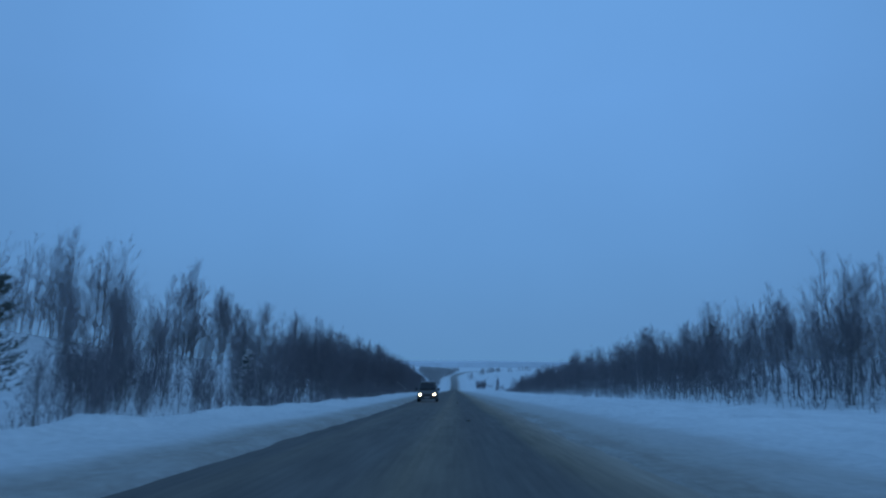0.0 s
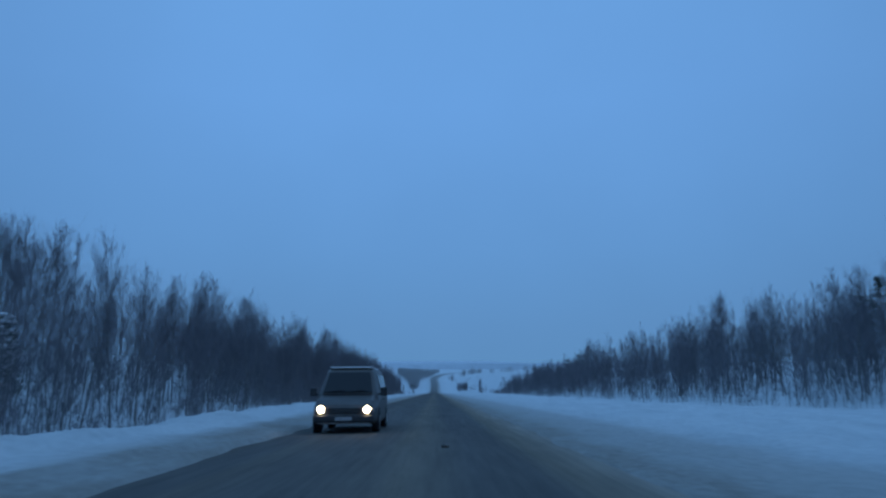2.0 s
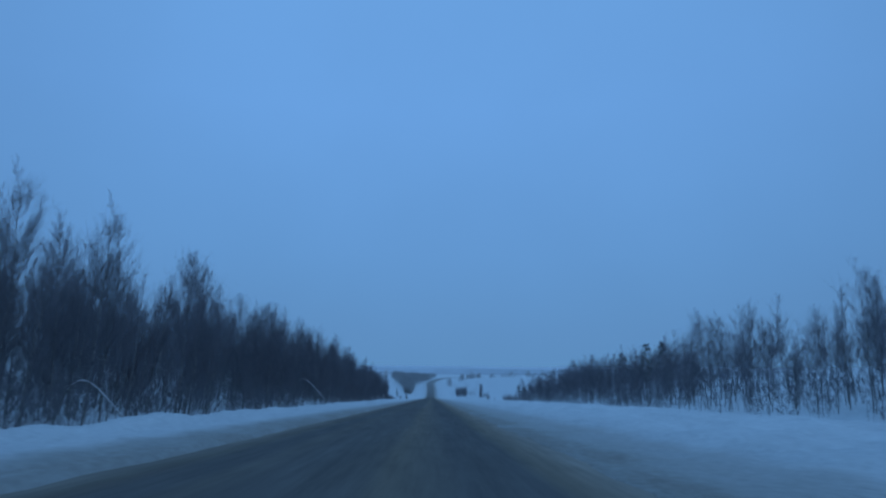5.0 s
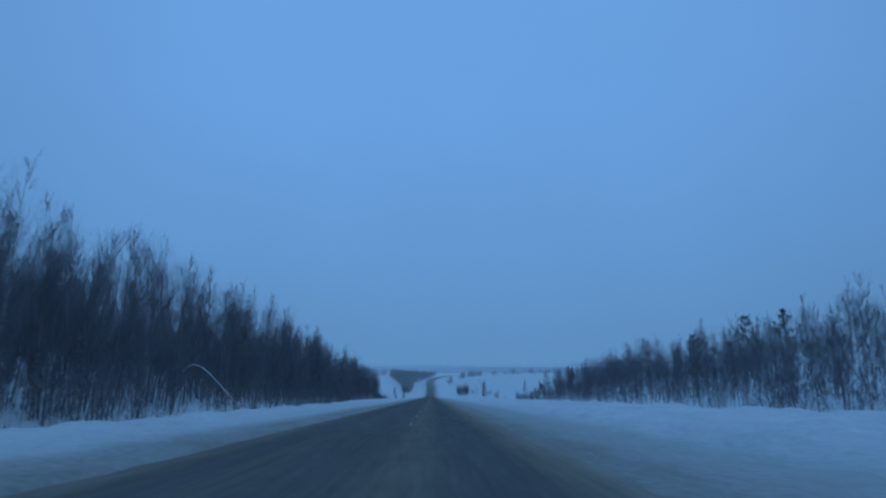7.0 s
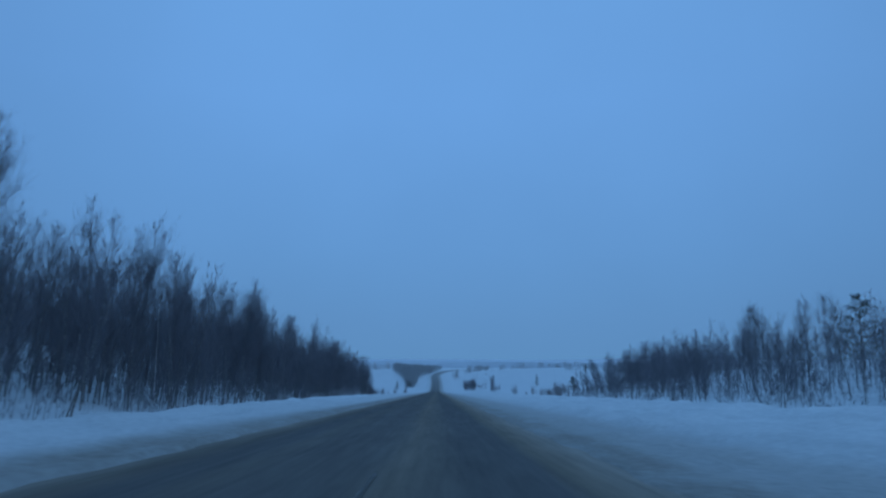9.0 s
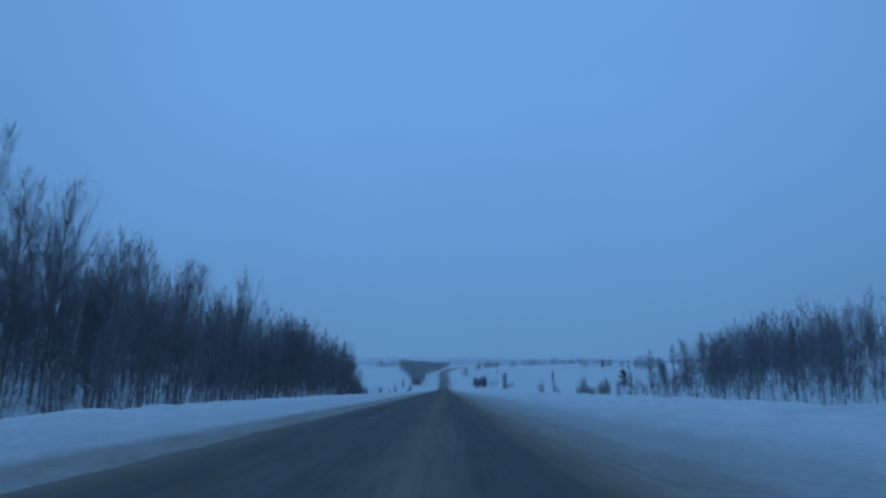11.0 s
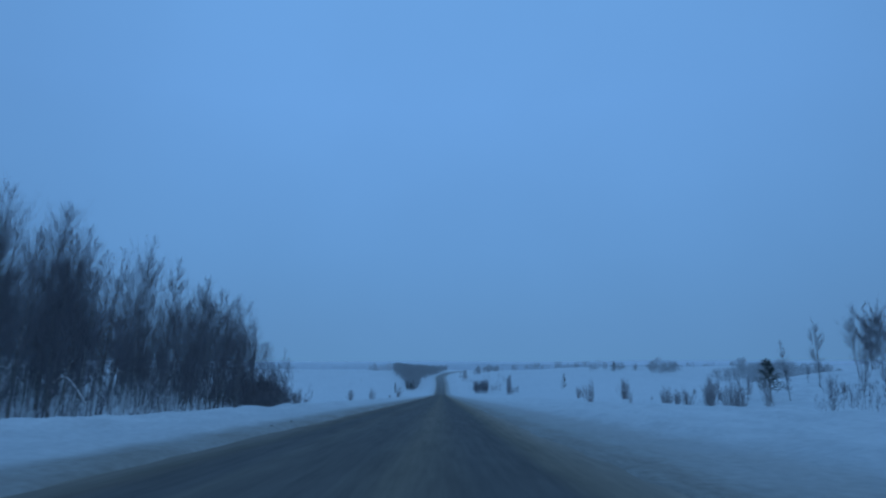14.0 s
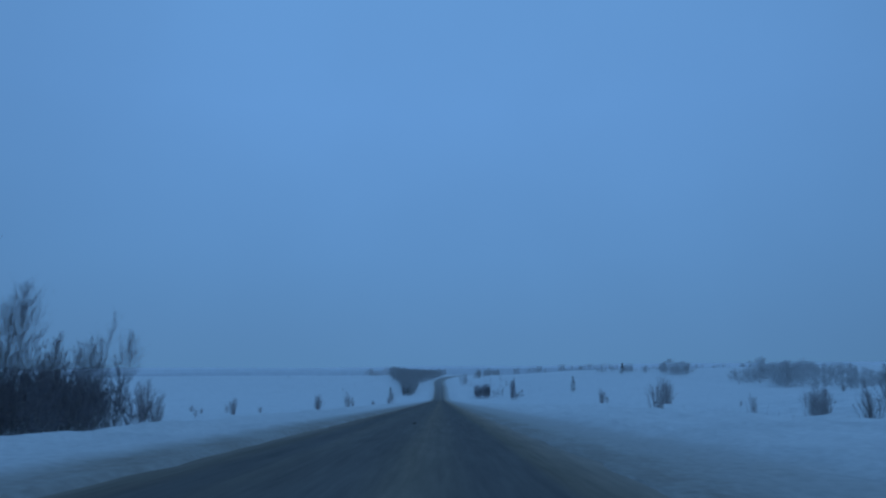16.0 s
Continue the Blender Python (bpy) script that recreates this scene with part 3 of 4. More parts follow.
# separate clumps where the wood thins out
near += [(-29, 66, 10.5), (-26.5, 63, 5), (-23.3, 58, 4.2), (-22.6, 60, 3.6), (-21.6, 62.7, 3.8), (-22.5, 64, 4.4), (-22, 61.5, 3.4), (-24, 74, 5), (-22, 78, 6), (-25, 79, 7.5), (-23, 81, 6.5), (-27, 83, 8), (-24.5, 86, 8.5),
         (-34.9, 101, 11), (-35.9, 105, 11), (-31, 98, 10), (-28, 91, 9), (-25, 92, 9.5), (-30.5, 94, 9.5), (-33.5, 99, 10), (-35, 103, 11.5), (-39, 113, 11.5), (-36, 111, 10)]
near += [(-17.5, 380.5, 5.9), (-17.4, 383, 5.3), (-18.2, 381.5, 4.8), (-19, 379, 4.6), (-18, 377.5, 4.4), (-19.8, 380.5, 4.6), (-20.5, 382.5, 4.4), (-17, 378.6, 4.2), (-21.5, 379, 4.4)]
near += [(34.6, 361, 4.6), (35.4, 355.5, 5.2), (31.6, 364, 3.8), (33, 352, 5.0), (36.4, 380.4, 6.2), (41, 383, 7.4), (46, 384, 7), (39, 372, 5.5), (32.7, 340, 6), (44, 391, 2.2), (42, 366, 6.5), (47, 372, 8)]
for x, y, tall in near:
    birches.plant(int(rng.integers(0, len(forms))), x, y, rng.uniform(0, 6.28), tall / FORM_H, rng.normal(0.06 if x < 0 else -0.02, 0.055))


# broad many-stemmed trees that stand clear of the wood
broad_forms = [birch_shapes(150 + i, FORM_H, limbs=130, twigs=19, apart=0.55, stems=(3, 4, 6)[i], spread=(0.19, 0.23, 0.3)[i], low=0.06, thick=0.0062, rise=(0.6, 1.6)) for i in range(3)]
broad = Kind([tree_thing("birch_tree", s, (BARK, TWIG), "many-stemmed bare birch with a wide twiggy crown", "birch tree", "birches beside the road") for s in broad_forms])
for k, x, y, tall in ((0, -38, 66, 11.2), (1, -38, 73, 12.6), (0, -36.5, 69, 11), (2, -30, 63, 8.2), (2, -28, 64, 7.8), (0, -36, 92, 13.4), (1, -34.6, 91, 11.5), (0, -37.4, 94, 11.8), (0, -38, 110, 12.3), (1, -34, 84, 8),
                      (2, -33, 58, 7), (2, -22, 39, 3.2), (2, -24, 41, 3.6), (2, -22, 61, 3.2), (2, -23.4, 62.5, 3.6), (2, -22.5, 76, 5), (2, -25, 83, 6), (1, -30, 96, 10.5),
                      (2, -33, 66, 8.5), (2, -35, 71, 9), (1, -37, 63, 10.4), (2, -31, 72, 7.5), (2, -34, 77, 8), (1, -40, 80, 10), (2, -29, 58, 6.5), (2, -26, 50, 4.2), (2, -30, 53, 6), (2, -25, 56, 4), (0, -35.5, 89, 12.6), (2, -33, 90, 8), (2, -24, 66, 4.5), (2, -26, 70, 5.5),
                      (2, -22, 36, 4.6), (2, -21, 40, 3.6), (2, -23.5, 42, 5.2), (2, -24, 45, 5.6), (2, -22.5, 44, 4.2), (2, -25, 48, 5.2), (2, -25.5, 52, 5.4), (2, -23, 51, 4.2), (2, -27, 56, 6),
                      (2, 28, 50, 8.2), (2, 29, 46, 6.5), (2, 30.5, 57, 7), (1, 33, 52, 11), (1, 35, 61, 12), (0, 37, 66, 12.5), (2, 29.5, 74, 6), (1, 34, 82, 11), (2, 31, 92, 6.5), (0, 36, 98, 12), (1, 33, 118, 10.5), (2, 30, 131, 6), (0, 35, 140, 11.5),
                      (1, 33, 160, 10), (2, 30, 172, 5.5), (1, 35, 190, 10.5), (0, 34, 214, 10), (2, 31, 230, 5), (1, 36, 243, 9.5), (0, 38, 283, 9), (1, 37, 300, 8)):
    broad.plant(k, x, y, rng.uniform(0, 6.28), tall / FORM_H, rng.normal(0.03, 0.02))

# the wood's end, sloping down to the brush
for i, (x, y, tall) in enumerate(((-18.5, 371.5, 7.4), (-20, 373, 7.2), (-17.4, 373.5, 6.3), (-19, 375.5, 5.9), (-21.5, 374.5, 6.6), (-17.8, 370, 7.8), (-20.6, 376.5, 5.4))):
    birches.plant(i, x, y, i * 2.3, tall / FORM_H, 0.05 + 0.015 * (i % 3))


def wood_stuff(name, label, spots, shapes_list, mats, category="woodland", wide=1.0, lean=0.0):
    """Trees that nobody could count, joined to one object with its stems as a part."""
    stems, tops = Shape(), Shape()
    for i, (x, y, scale, turn) in enumerate(spots):
        t, c = shapes_list[i % len(shapes_list)]
        place = (x, y, float(land(x, y)) - 0.1)
        tilt = lean + 0.03 * math.sin(7.1 * i)
        for gathered, shape in ((stems, t), (tops, c)):
            v = shape.moved(turn, (scale * wide, scale * wide, scale), (0, 0, 0))
            v[:, 0] += tilt * v[:, 2]
            gathered.add(v + np.asarray(place), shape.f)
    root = tops.object(name, mats[1])
    stems.object("trunk", mats[0], root)
    tagged(root, label, category, kind="stuff")
    return root


for side in (-1, 1):
    wood_stuff("birch_wood", "close-grown bare birches along the wood's edge", [q for q in rest if q[0] * side > 0], forms, (BARK, TWIG), lean=0.075 if side < 0 else -0.02)

# the depth of the wood behind the front rows
thin = [birch_shapes(300 + i, FORM_H, limbs=64, twigs=15, stems=3, spread=0.19, low=0.06, thick=0.0105, apart=0.9, folded=False) for i in range(6)]
for side, name in ((-1, "birch_wood"), (1, "birch_wood")):
    spots = []
    while len(spots) < (410 if side < 0 else 470):
        y = rng.uniform(5, 400)
        x = side * ((20 if side < 0 else 29) + 30 * rng.random() ** 1.3)
        if in_wood(x, y, rng.random()):
            spots.append((x, y, tree_height(x, y) / FORM_H * (rng.uniform(0.52, 0.9) + 0.14 * gather(y, side)), rng.uniform(0, 6.28)))
    if side < 0:
        while len(spots) < 560:
            y = rng.uniform(125, 340)
            x = -19 - 22 * rng.random() ** 1.3
            if rng.random() < 0.55 + 0.5 * gather(y, side):
                spots.append((x, y, tree_height(x, y) / FORM_H * (rng.uniform(0.66, 0.98) + 0.14 * gather(y, side)), rng.uniform(0, 6.28)))
        spots += [(rng.uniform(-30, -18), rng.uniform(138, 215), rng.uniform(0.72, 1.0), rng.uniform(0, 6.28)) for _ in range(60)]
        spots += [(rng.uniform(-46, -34), rng.uniform(46, 72), rng.uniform(0.45, 0.85), rng.uniform(0, 6.28)) for _ in range(22)]
        spots += [(rng.uniform(-28, -17.5), rng.uniform(338, 368), rng.uniform(0.66, 0.92), rng.uniform(0, 6.28)) for _ in range(56)]
        spots += [(rng.uniform(-30, -19), rng.uniform(206, 256), rng.uniform(0.72, 0.98), rng.uniform(0, 6.28)) for _ in range(46)]
        spots += [(rng.uniform(-30, -18), rng.uniform(280, 338), rng.uniform(0.7, 1.0), rng.uniform(0, 6.28)) for _ in range(50)]
    else:
        spots += [(rng.uniform(60, 84), rng.uniform(366, 404), rng.uniform(0.6, 1.0), rng.uniform(0, 6.28)) for _ in range(18)]
        spots += [(rng.uniform(29, 45), rng.uniform(88, 172), rng.uniform(0.7, 1.0), rng.uniform(0, 6.28)) for _ in range(56)]
        spots += [(rng.uniform(30, 46), rng.uniform(236, 330), rng.uniform(0.5, 0.8), rng.uniform(0, 6.28)) for _ in range(40)]
        spots += [(rng.uniform(40, 54), rng.uniform(328, 362), rng.uniform(0.7, 0.95), rng.uniform(0, 6.28)) for _ in range(30)]
    wood_stuff(name, "dense bare winter birch wood on a snowy bank", spots, thin, (BARK, TWIG), lean=0.075 if side < 0 else -0.02)

# saplings and brush under the trees
brush = [birch_shapes(400 + i, 3.0, limbs=30, twigs=11, stems=5, spread=0.2, low=0.06, thick=0.009, apart=0.5, folded=False) for i in range(5)]
for side in (-1, 1):
    spots = []
    while len(spots) < 230:
        y = rng.uniform(5, 385)
        x = side * ((16.5 if side < 0 else 25) + 15 * rng.random() ** 1.5)
        if in_wood(x * 1.12, y, 1.0):
            spots.append((x, y, rng.uniform(0.6, 1.7), rng.uniform(0, 6.28)))
    for _ in range(120 if side < 0 else 150):
        y = rng.uniform(70 if side < 0 else 6, 374 if side < 0 else 330)
        x = -rng.uniform(14.5, 19) if side < 0 else rng.uniform(22, 28)
        spots.append((x, y, rng.uniform(0.35, 1.15), rng.uniform(0, 6.28)))
    if side < 0:
        spots += [(rng.uniform(-24, -13.5), rng.uniform(361, 380), rng.uniform(0.5, 1.0), rng.uniform(0, 6.28)) for _ in range(26)]
        spots += [(rng.uniform(-25, -16), rng.uniform(370, 383), rng.uniform(0.55, 1.2), rng.uniform(0, 6.28)) for _ in range(110)]
        spots += [(rng.uniform(-20.5, -16.6), rng.uniform(373, 382.5), rng.uniform(0.8, 1.25), rng.uniform(0, 6.28)) for _ in range(80)]
        spots += [(rng.uniform(-23.5, -20), rng.uniform(380, 388), rng.uniform(0.7, 1.1), rng.uniform(0, 6.28)) for _ in range(30)]
        spots += [(rng.uniform(-22, -17), rng.uniform(379, 386), rng.uniform(0.35, 0.75), rng.uniform(0, 6.28)) for _ in range(16)]
        spots += [(rng.uniform(-27, -20), rng.uniform(58, 86), rng.uniform(0.5, 1.1), rng.uniform(0, 6.28)) for _ in range(34)]
        spots += [(rng.uniform(-33, -25), rng.uniform(50, 68), rng.uniform(0.6, 1.4), rng.uniform(0, 6.28)) for _ in range(24)]
        spots += [(rng.uniform(-23, -15.5), rng.uniform(72, 165), rng.uniform(0.5, 1.3), rng.uniform(0, 6.28)) for _ in range(90)]
        spots += [(rng.uniform(-30, -24.5), rng.uniform(49, 61), rng.uniform(0.8, 1.6), rng.uniform(0, 6.28)) for _ in range(46)]
        spots += [(rng.uniform(-25, -17), rng.uniform(30, 62), rng.uniform(0.4, 1.0), rng.uniform(0, 6.28)) for _ in range(16)]
        spots += [(rng.uniform(-38, -21), rng.uniform(66, 345), rng.uniform(0.8, 1.7), rng.uniform(0, 6.28)) for _ in range(260)]
        spots += [(rng.uniform(-23, -15.5), rng.uniform(120, 210), rng.uniform(0.5, 1.3), rng.uniform(0, 6.28)) for _ in range(90)]
    else:
        spots += [(rng.uniform(27, 37), rng.uniform(10, 325), rng.uniform(0.6, 1.3), rng.uniform(0, 6.28)) for _ in range(110)]
        spots += [(rng.uniform(30, 50), rng.uniform(340, 372), rng.uniform(0.5, 1.2), rng.uniform(0, 6.28)) for _ in range(24)]
        spots += [(rng.uniform(33, 50), rng.uniform(322, 362), rng.uniform(0.8, 1.5), rng.uniform(0, 6.28)) for _ in range(60)]
    wood_stuff("undergrowth", "thin leafless saplings and brush at the wood's edge", spots, brush, (BARK, TWIG), "brush", lean=0.1 if side < 0 else 0.0)

hoary = [(rng.uniform(-19, -14.8), rng.uniform(316, 352), rng.uniform(0.4, 0.85), rng.uniform(0, 6.28)) for _ in range(34)]
hoary += [(rng.uniform(27, 38), rng.uniform(215, 330), rng.uniform(0.5, 1.2), rng.uniform(0, 6.28)) for _ in range(70)]
hoary += [(rng.uniform(-20, -15), rng.uniform(222, 250), rng.uniform(0.3, 0.6), rng.uniform(0, 6.28)) for _ in range(12)]
wood_stuff("undergrowth", "low brush white with snow before the wood", hoary, brush, (RIME_HAZE, RIME_HAZE), "brush", lean=0.1)

# pines and a snow-laden spruce among the birches
pine_list = [(-26, 38.6, 8.0, 0.2, 0.26), (-26, 125.6, 8.6, 0.25, 0.26), (40, 107, 8.6, 0.3, 0.24), (42, 113, 7.0, 0.3, 0.24),
             (43, 252, 8.6, 0.22, 0.34), (43.7, 272.7, 7.8, 0.2, 0.42), (45, 262, 5.5, 0.2, 0.34), (42, 240, 8.2, 0.3, 0.3), (35.5, 383, 4.7, 0.3, 0.3)]
for i, (x, y, h, low, wide) in enumerate(pine_list):
    t = tree_thing("pine_tree", pine_shapes(500 + i, h, low, wide), (PINE_BARK, NEEDLE, CLUMP), "dark green young pine among bare birches", "pine tree", "pines beside the road")
    t.matrix_basis = place_on_land(x, y, i * 1.3, 1.0)
t = tree_thing("spruce_tree", pine_shapes(520, 4.4, 0.08, 0.26, True), (PINE_BARK, NEEDLE, CLUMP), "small spruce weighed down with clumps of snow", "spruce tree", "")
t.matrix_basis = place_on_land(-27.2, 90, 0.4, 1.4)


copy_thing(t, place_on_land(171, 997, 1.0, 1.6))

# dark young spruces standing singly in the valley
for i, (x, y, tall) in enumerate(((-37, 858, 8.5), (85.3, 793.6, 10), (-30, 912, 8), (-25.5, 922, 9), (-27.5, 916, 7))):
    t = tree_thing("spruce_tree", pine_shapes(530 + i, tall, 0.06, 0.2), (PINE_BARK, NEEDLE, CLUMP), "dark young spruce standing in the snowy valley", "spruce tree", "spruces in the valley")
    t.matrix_basis = place_on_land(x, y, i * 1.1, 1.0)


def arched_birch(x, y, span, height, turn):
    """A thin stem bent to the ground under snow."""
    stem, load = Shape(), Shape()
    q = np.linspace(0, 1, 14)
    path = np.stack([span * (q - 0.1 * np.sin(q * 3)), 0.15 * np.sin(q * 4), height * np.sin(np.pi * q ** 0.8) * (1 - 0.25 * q) - 0.1], 1)
    stem.tube(path, 0.05 * (1 - 0.8 * q) + 0.008, 6)
    load.tube(path[2:] + (0, 0, 0.06), 0.035 * np.sin(np.pi * np.linspace(0.08, 0.95, 12)) + 0.008, 5)
    root = new("bent_birch")
    stem.object("trunk", BARK, root)
    load.object("snow_load", CLUMP, root)
    tagged(root, "slender birch bowed to the ground under a line of snow", "bent tree")
    root.matrix_basis = place_on_land(x, y, turn, 1.0)


arched_birch(-19.6, 211.5, 5.4, 3.7, 0.1)
arched_birch(-18.6, 340, 2.5, 2.3, 0.2)
arched_birch(-19, 150, 4.2, 2.6, 0.0)

# pale-stemmed birches with a clear bole, before the wood
PALE_BARK = simple("white_birch_bark", (0.62, 0.61, 0.6), 0.7, 4, 0.3)
for i, (x, y, tall) in enumerate(((-20, 252, 9.0), (-21, 246, 8.0), (-22, 148, 9.0), (31, 118, 8.5), (33, 205, 8.0))):
    t = tree_thing("birch_tree", birch_shapes(670 + i, tall, limbs=40, twigs=14, spread=0.14, low=0.5, thick=0.006), (PALE_BARK, TWIG), "slim birch with a pale bare bole before the wood", "birch tree", "pale birches beside the road")
    t.matrix_basis = place_on_land(x, y, i * 1.9, 1.0)

# a broad bare tree on the knoll
crown_tree = tree_thing("bare_tree", birch_shapes(650, 7.4, limbs=150, twigs=26, stems=6, spread=0.4, low=0.14, thick=0.009, apart=0.5, rise=(0.3, 1.2)), (BARK, TWIG), "broad rounded leafless tree on a snowy knoll", "tree", "")
crown_tree.matrix_basis = place_on_land(67.7, 416, 0.5, 1.45)

# bushes in the open valley
shrub_forms = [shrub_shapes(600 + i, 2.4, (44, 30, 36, 18)[i], (0.36, 0.26, 0.31, 0.2)[i], 22, 0.0075) for i in range(4)]
shrubs = Kind([tree_thing("shrub", s, (BRUSH, BRUSH), "leafless dark shrub standing in open snow", "shrub", "shrubs in the valley") for s in shrub_forms])
shrub_list = [(-19.8, 458, 2.4), (-15.6, 463, 2.6), (-13, 480, 1.2), (-17.5, 592, 4.6), (-16, 560, 2.2), (-22, 520, 1.6), (-28, 440, 2.2), (-34, 425, 1.6), (-24, 402, 3.0), (-31, 398, 1.4), (-16, 385, 1.9), (-38, 470, 1.6), (-30, 462, 1.0), (-46, 480, 1.2), (-55, 500, 1.5), (-26, 420, 1.0), (-17.2, 386, 1.3),
              (30.2, 381, 3.2), (31.8, 382.5, 3.5), (33.6, 379, 3.2), (29.4, 384, 2.4), (31.2, 404, 2.7), (33, 405.5, 2.2), (26, 403.6, 1.7), (52, 506, 5.4), (25.1, 426.2, 3.6), (49.4, 560, 4.2), (51.5, 562, 2.6),
              (40, 418, 0.9), (43, 416, 1.1), (46, 425, 0.9), (38, 434, 0.8), (36, 398, 1.3), (39, 375, 1.2), (31, 396, 2.6), (33.5, 394, 3.0), (34.5, 398, 2.2), (30, 401, 2.6), (36.5, 402, 3.0), (38, 394, 2.4)]
for i, (x, y, h) in enumerate(shrub_list):
    shrubs.plant(i, x, y, i * 1.7, h / 2.15)

# dry stalks standing out of the snow beside the road
stalks = Shape()
gx, gy = rng.uniform(11.5, 31, 800), rng.uniform(336, 436, 800)
keep = rng.random(800) < 0.5 + 0.4 * np.sin(gx * 0.9 + gy * 0.35) * np.sin(gy * 0.21)
roots = np.array([(x, y, float(land(x, y)) - 0.04) for x, y in zip(gx[keep], gy[keep])])
n = len(roots)
tips = roots + np.stack([rng.normal(0.03, 0.08, n), rng.normal(0, 0.08, n), rng.uniform(0.2, 0.75, n)], 1)
stalks.spikes(roots, tips, rng.uniform(0.004, 0.009, n), rng.uniform(0, 3, n))
tagged(stalks.object("dry_grass", BRUSH), "thin dry grass stalks in the snow", "grass", kind="stuff")

# far woods; the paler twig colours carry painted distance haze
far_forms = [birch_shapes(700 + i, 10.0, limbs=26, twigs=8, spread=0.26, low=0.04, thick=0.05, folded=False, rise=(0.3, 1.5)) for i in range(4)]


def far_wood(label, n, xs, ys, hs, mat, wide=1.6):
    spots = []
    for _ in range(n):
        w = rng.random()
        y = ys[0] + (ys[1] - ys[0]) * w
        x = rng.uniform(xs[0], xs[1])
        spots.append((x, y, rng.uniform(*hs) / 10, rng.uniform(0, 6.28)))
    wood_stuff("far_wood", label, spots, far_forms, (mat, mat), wide=wide)


# a grove whose narrow foot lies by the road's dip and whose back follows the bend
grove = []
while len(grove) < 520:
    y = rng.uniform(915, 1400)
    near_side = float(np.interp(y, [915, 980, 1060, 1160, 1400], [-31, -35, -49, -60, -66]))
    road_side = float(np.interp(y, [915, 940, 1020, 1105, 1155, 1250, 1340, 1400], [-25, -22, -24, -18, -10, -4, 3, 9]))
    x = rng.uniform(near_side, road_side)
    grove.append((x, y, float(np.interp(y, [915, 1000, 1060, 1400], [7, 9.5, 12, 10.5])) / 10 * rng.uniform(0.75, 1.1), rng.uniform(0, 6.28)))
wood_stuff("far_wood", "rounded grove of bare trees beside the far road", grove, far_forms, (HAZE_TWIG, HAZE_TWIG), wide=1.9)
far_wood("bushy trees at the foot of the far slope", 60, (28, 40), (912, 930), (5, 11), TWIG, 1.1)
far_wood("scattered trees below the bushy clump", 9, (42, 50), (905, 925), (4, 7), TWIG, 0.8)
far_wood("tall thin trees at the foot of the cutting", 11, (50, 53.5), (838, 850), (9, 17), TWIG, 0.5)
far_wood("low bushes round the tall thin trees", 16, (48, 58), (830, 850), (3, 6), TWIG, 1.2)
far_wood("pair of trees inside the road's bend", 10, (20, 27), (1040, 1090), (6, 12), BRUSH, 0.8)
far_wood("sparse trees on the snowy cutting", 70, (26, 64), (930, 1060), (2.5, 7), BRUSH, 0.5)


def clumps(n, each, centre, depth, reach, tall):
    """Spots in rounded clumps: each clump has its own height, and its trees are lower towards the rim."""
    spots = []
    for _ in range(n):
        y = rng.uniform(*depth)
        x, big = centre(y), rng.uniform(*tall)
        r = rng.uniform(*reach)
        for _ in range(each):
            w, a = rng.random() ** 0.5, rng.uniform(0, 6.28)
            spots.append((x + r * w * math.cos(a), y + r * w * math.sin(a), big / 10 * (1.1 - 0.5 * w * w), a))
    return spots


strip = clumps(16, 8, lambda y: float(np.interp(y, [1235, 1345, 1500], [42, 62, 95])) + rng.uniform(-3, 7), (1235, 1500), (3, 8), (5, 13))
wood_stuff("far_wood", "row of trees above the cutting", strip, far_forms, (HAZE_TWIG, HAZE_TWIG), wide=1.2)
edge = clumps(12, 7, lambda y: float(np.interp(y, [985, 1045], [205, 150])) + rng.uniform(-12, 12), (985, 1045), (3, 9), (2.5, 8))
wood_stuff("far_wood", "thin line of trees along the open field's far edge", edge, far_forms, (HAZE_TWIG, HAZE_TWIG), wide=1.6)
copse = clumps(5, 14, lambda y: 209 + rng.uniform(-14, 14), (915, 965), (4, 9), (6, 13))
wood_stuff("far_wood", "clump of trees beyond the open field", copse, far_forms, (HAZE_TWIG, HAZE_TWIG), wide=1.4)
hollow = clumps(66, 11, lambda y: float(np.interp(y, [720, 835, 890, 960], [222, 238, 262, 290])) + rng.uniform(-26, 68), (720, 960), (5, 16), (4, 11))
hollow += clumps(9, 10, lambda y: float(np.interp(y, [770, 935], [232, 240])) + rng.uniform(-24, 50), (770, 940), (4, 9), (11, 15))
wood_stuff("far_wood", "wood in the hollow beyond the field, paled by painted haze", hollow, far_forms, (RIME_HAZE, RIME_HAZE), wide=1.6)
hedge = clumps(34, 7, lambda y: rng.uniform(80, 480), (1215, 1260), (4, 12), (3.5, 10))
wood_stuff("far_wood", "hedge line across the far field", hedge, far_forms, (HAZE_TWIG, HAZE_TWIG), wide=1.6)
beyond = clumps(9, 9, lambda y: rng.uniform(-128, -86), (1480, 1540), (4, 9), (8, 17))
wood_stuff("far_wood", "far wood on the valley's other side", beyond, far_forms, (PALE_HAZE_TWIG, PALE_HAZE_TWIG), wide=1.6)
far_wood("low scrub across the left field", 16, (-160, -60), (900, 1100), (1.5, 3.5), HAZE_TWIG)


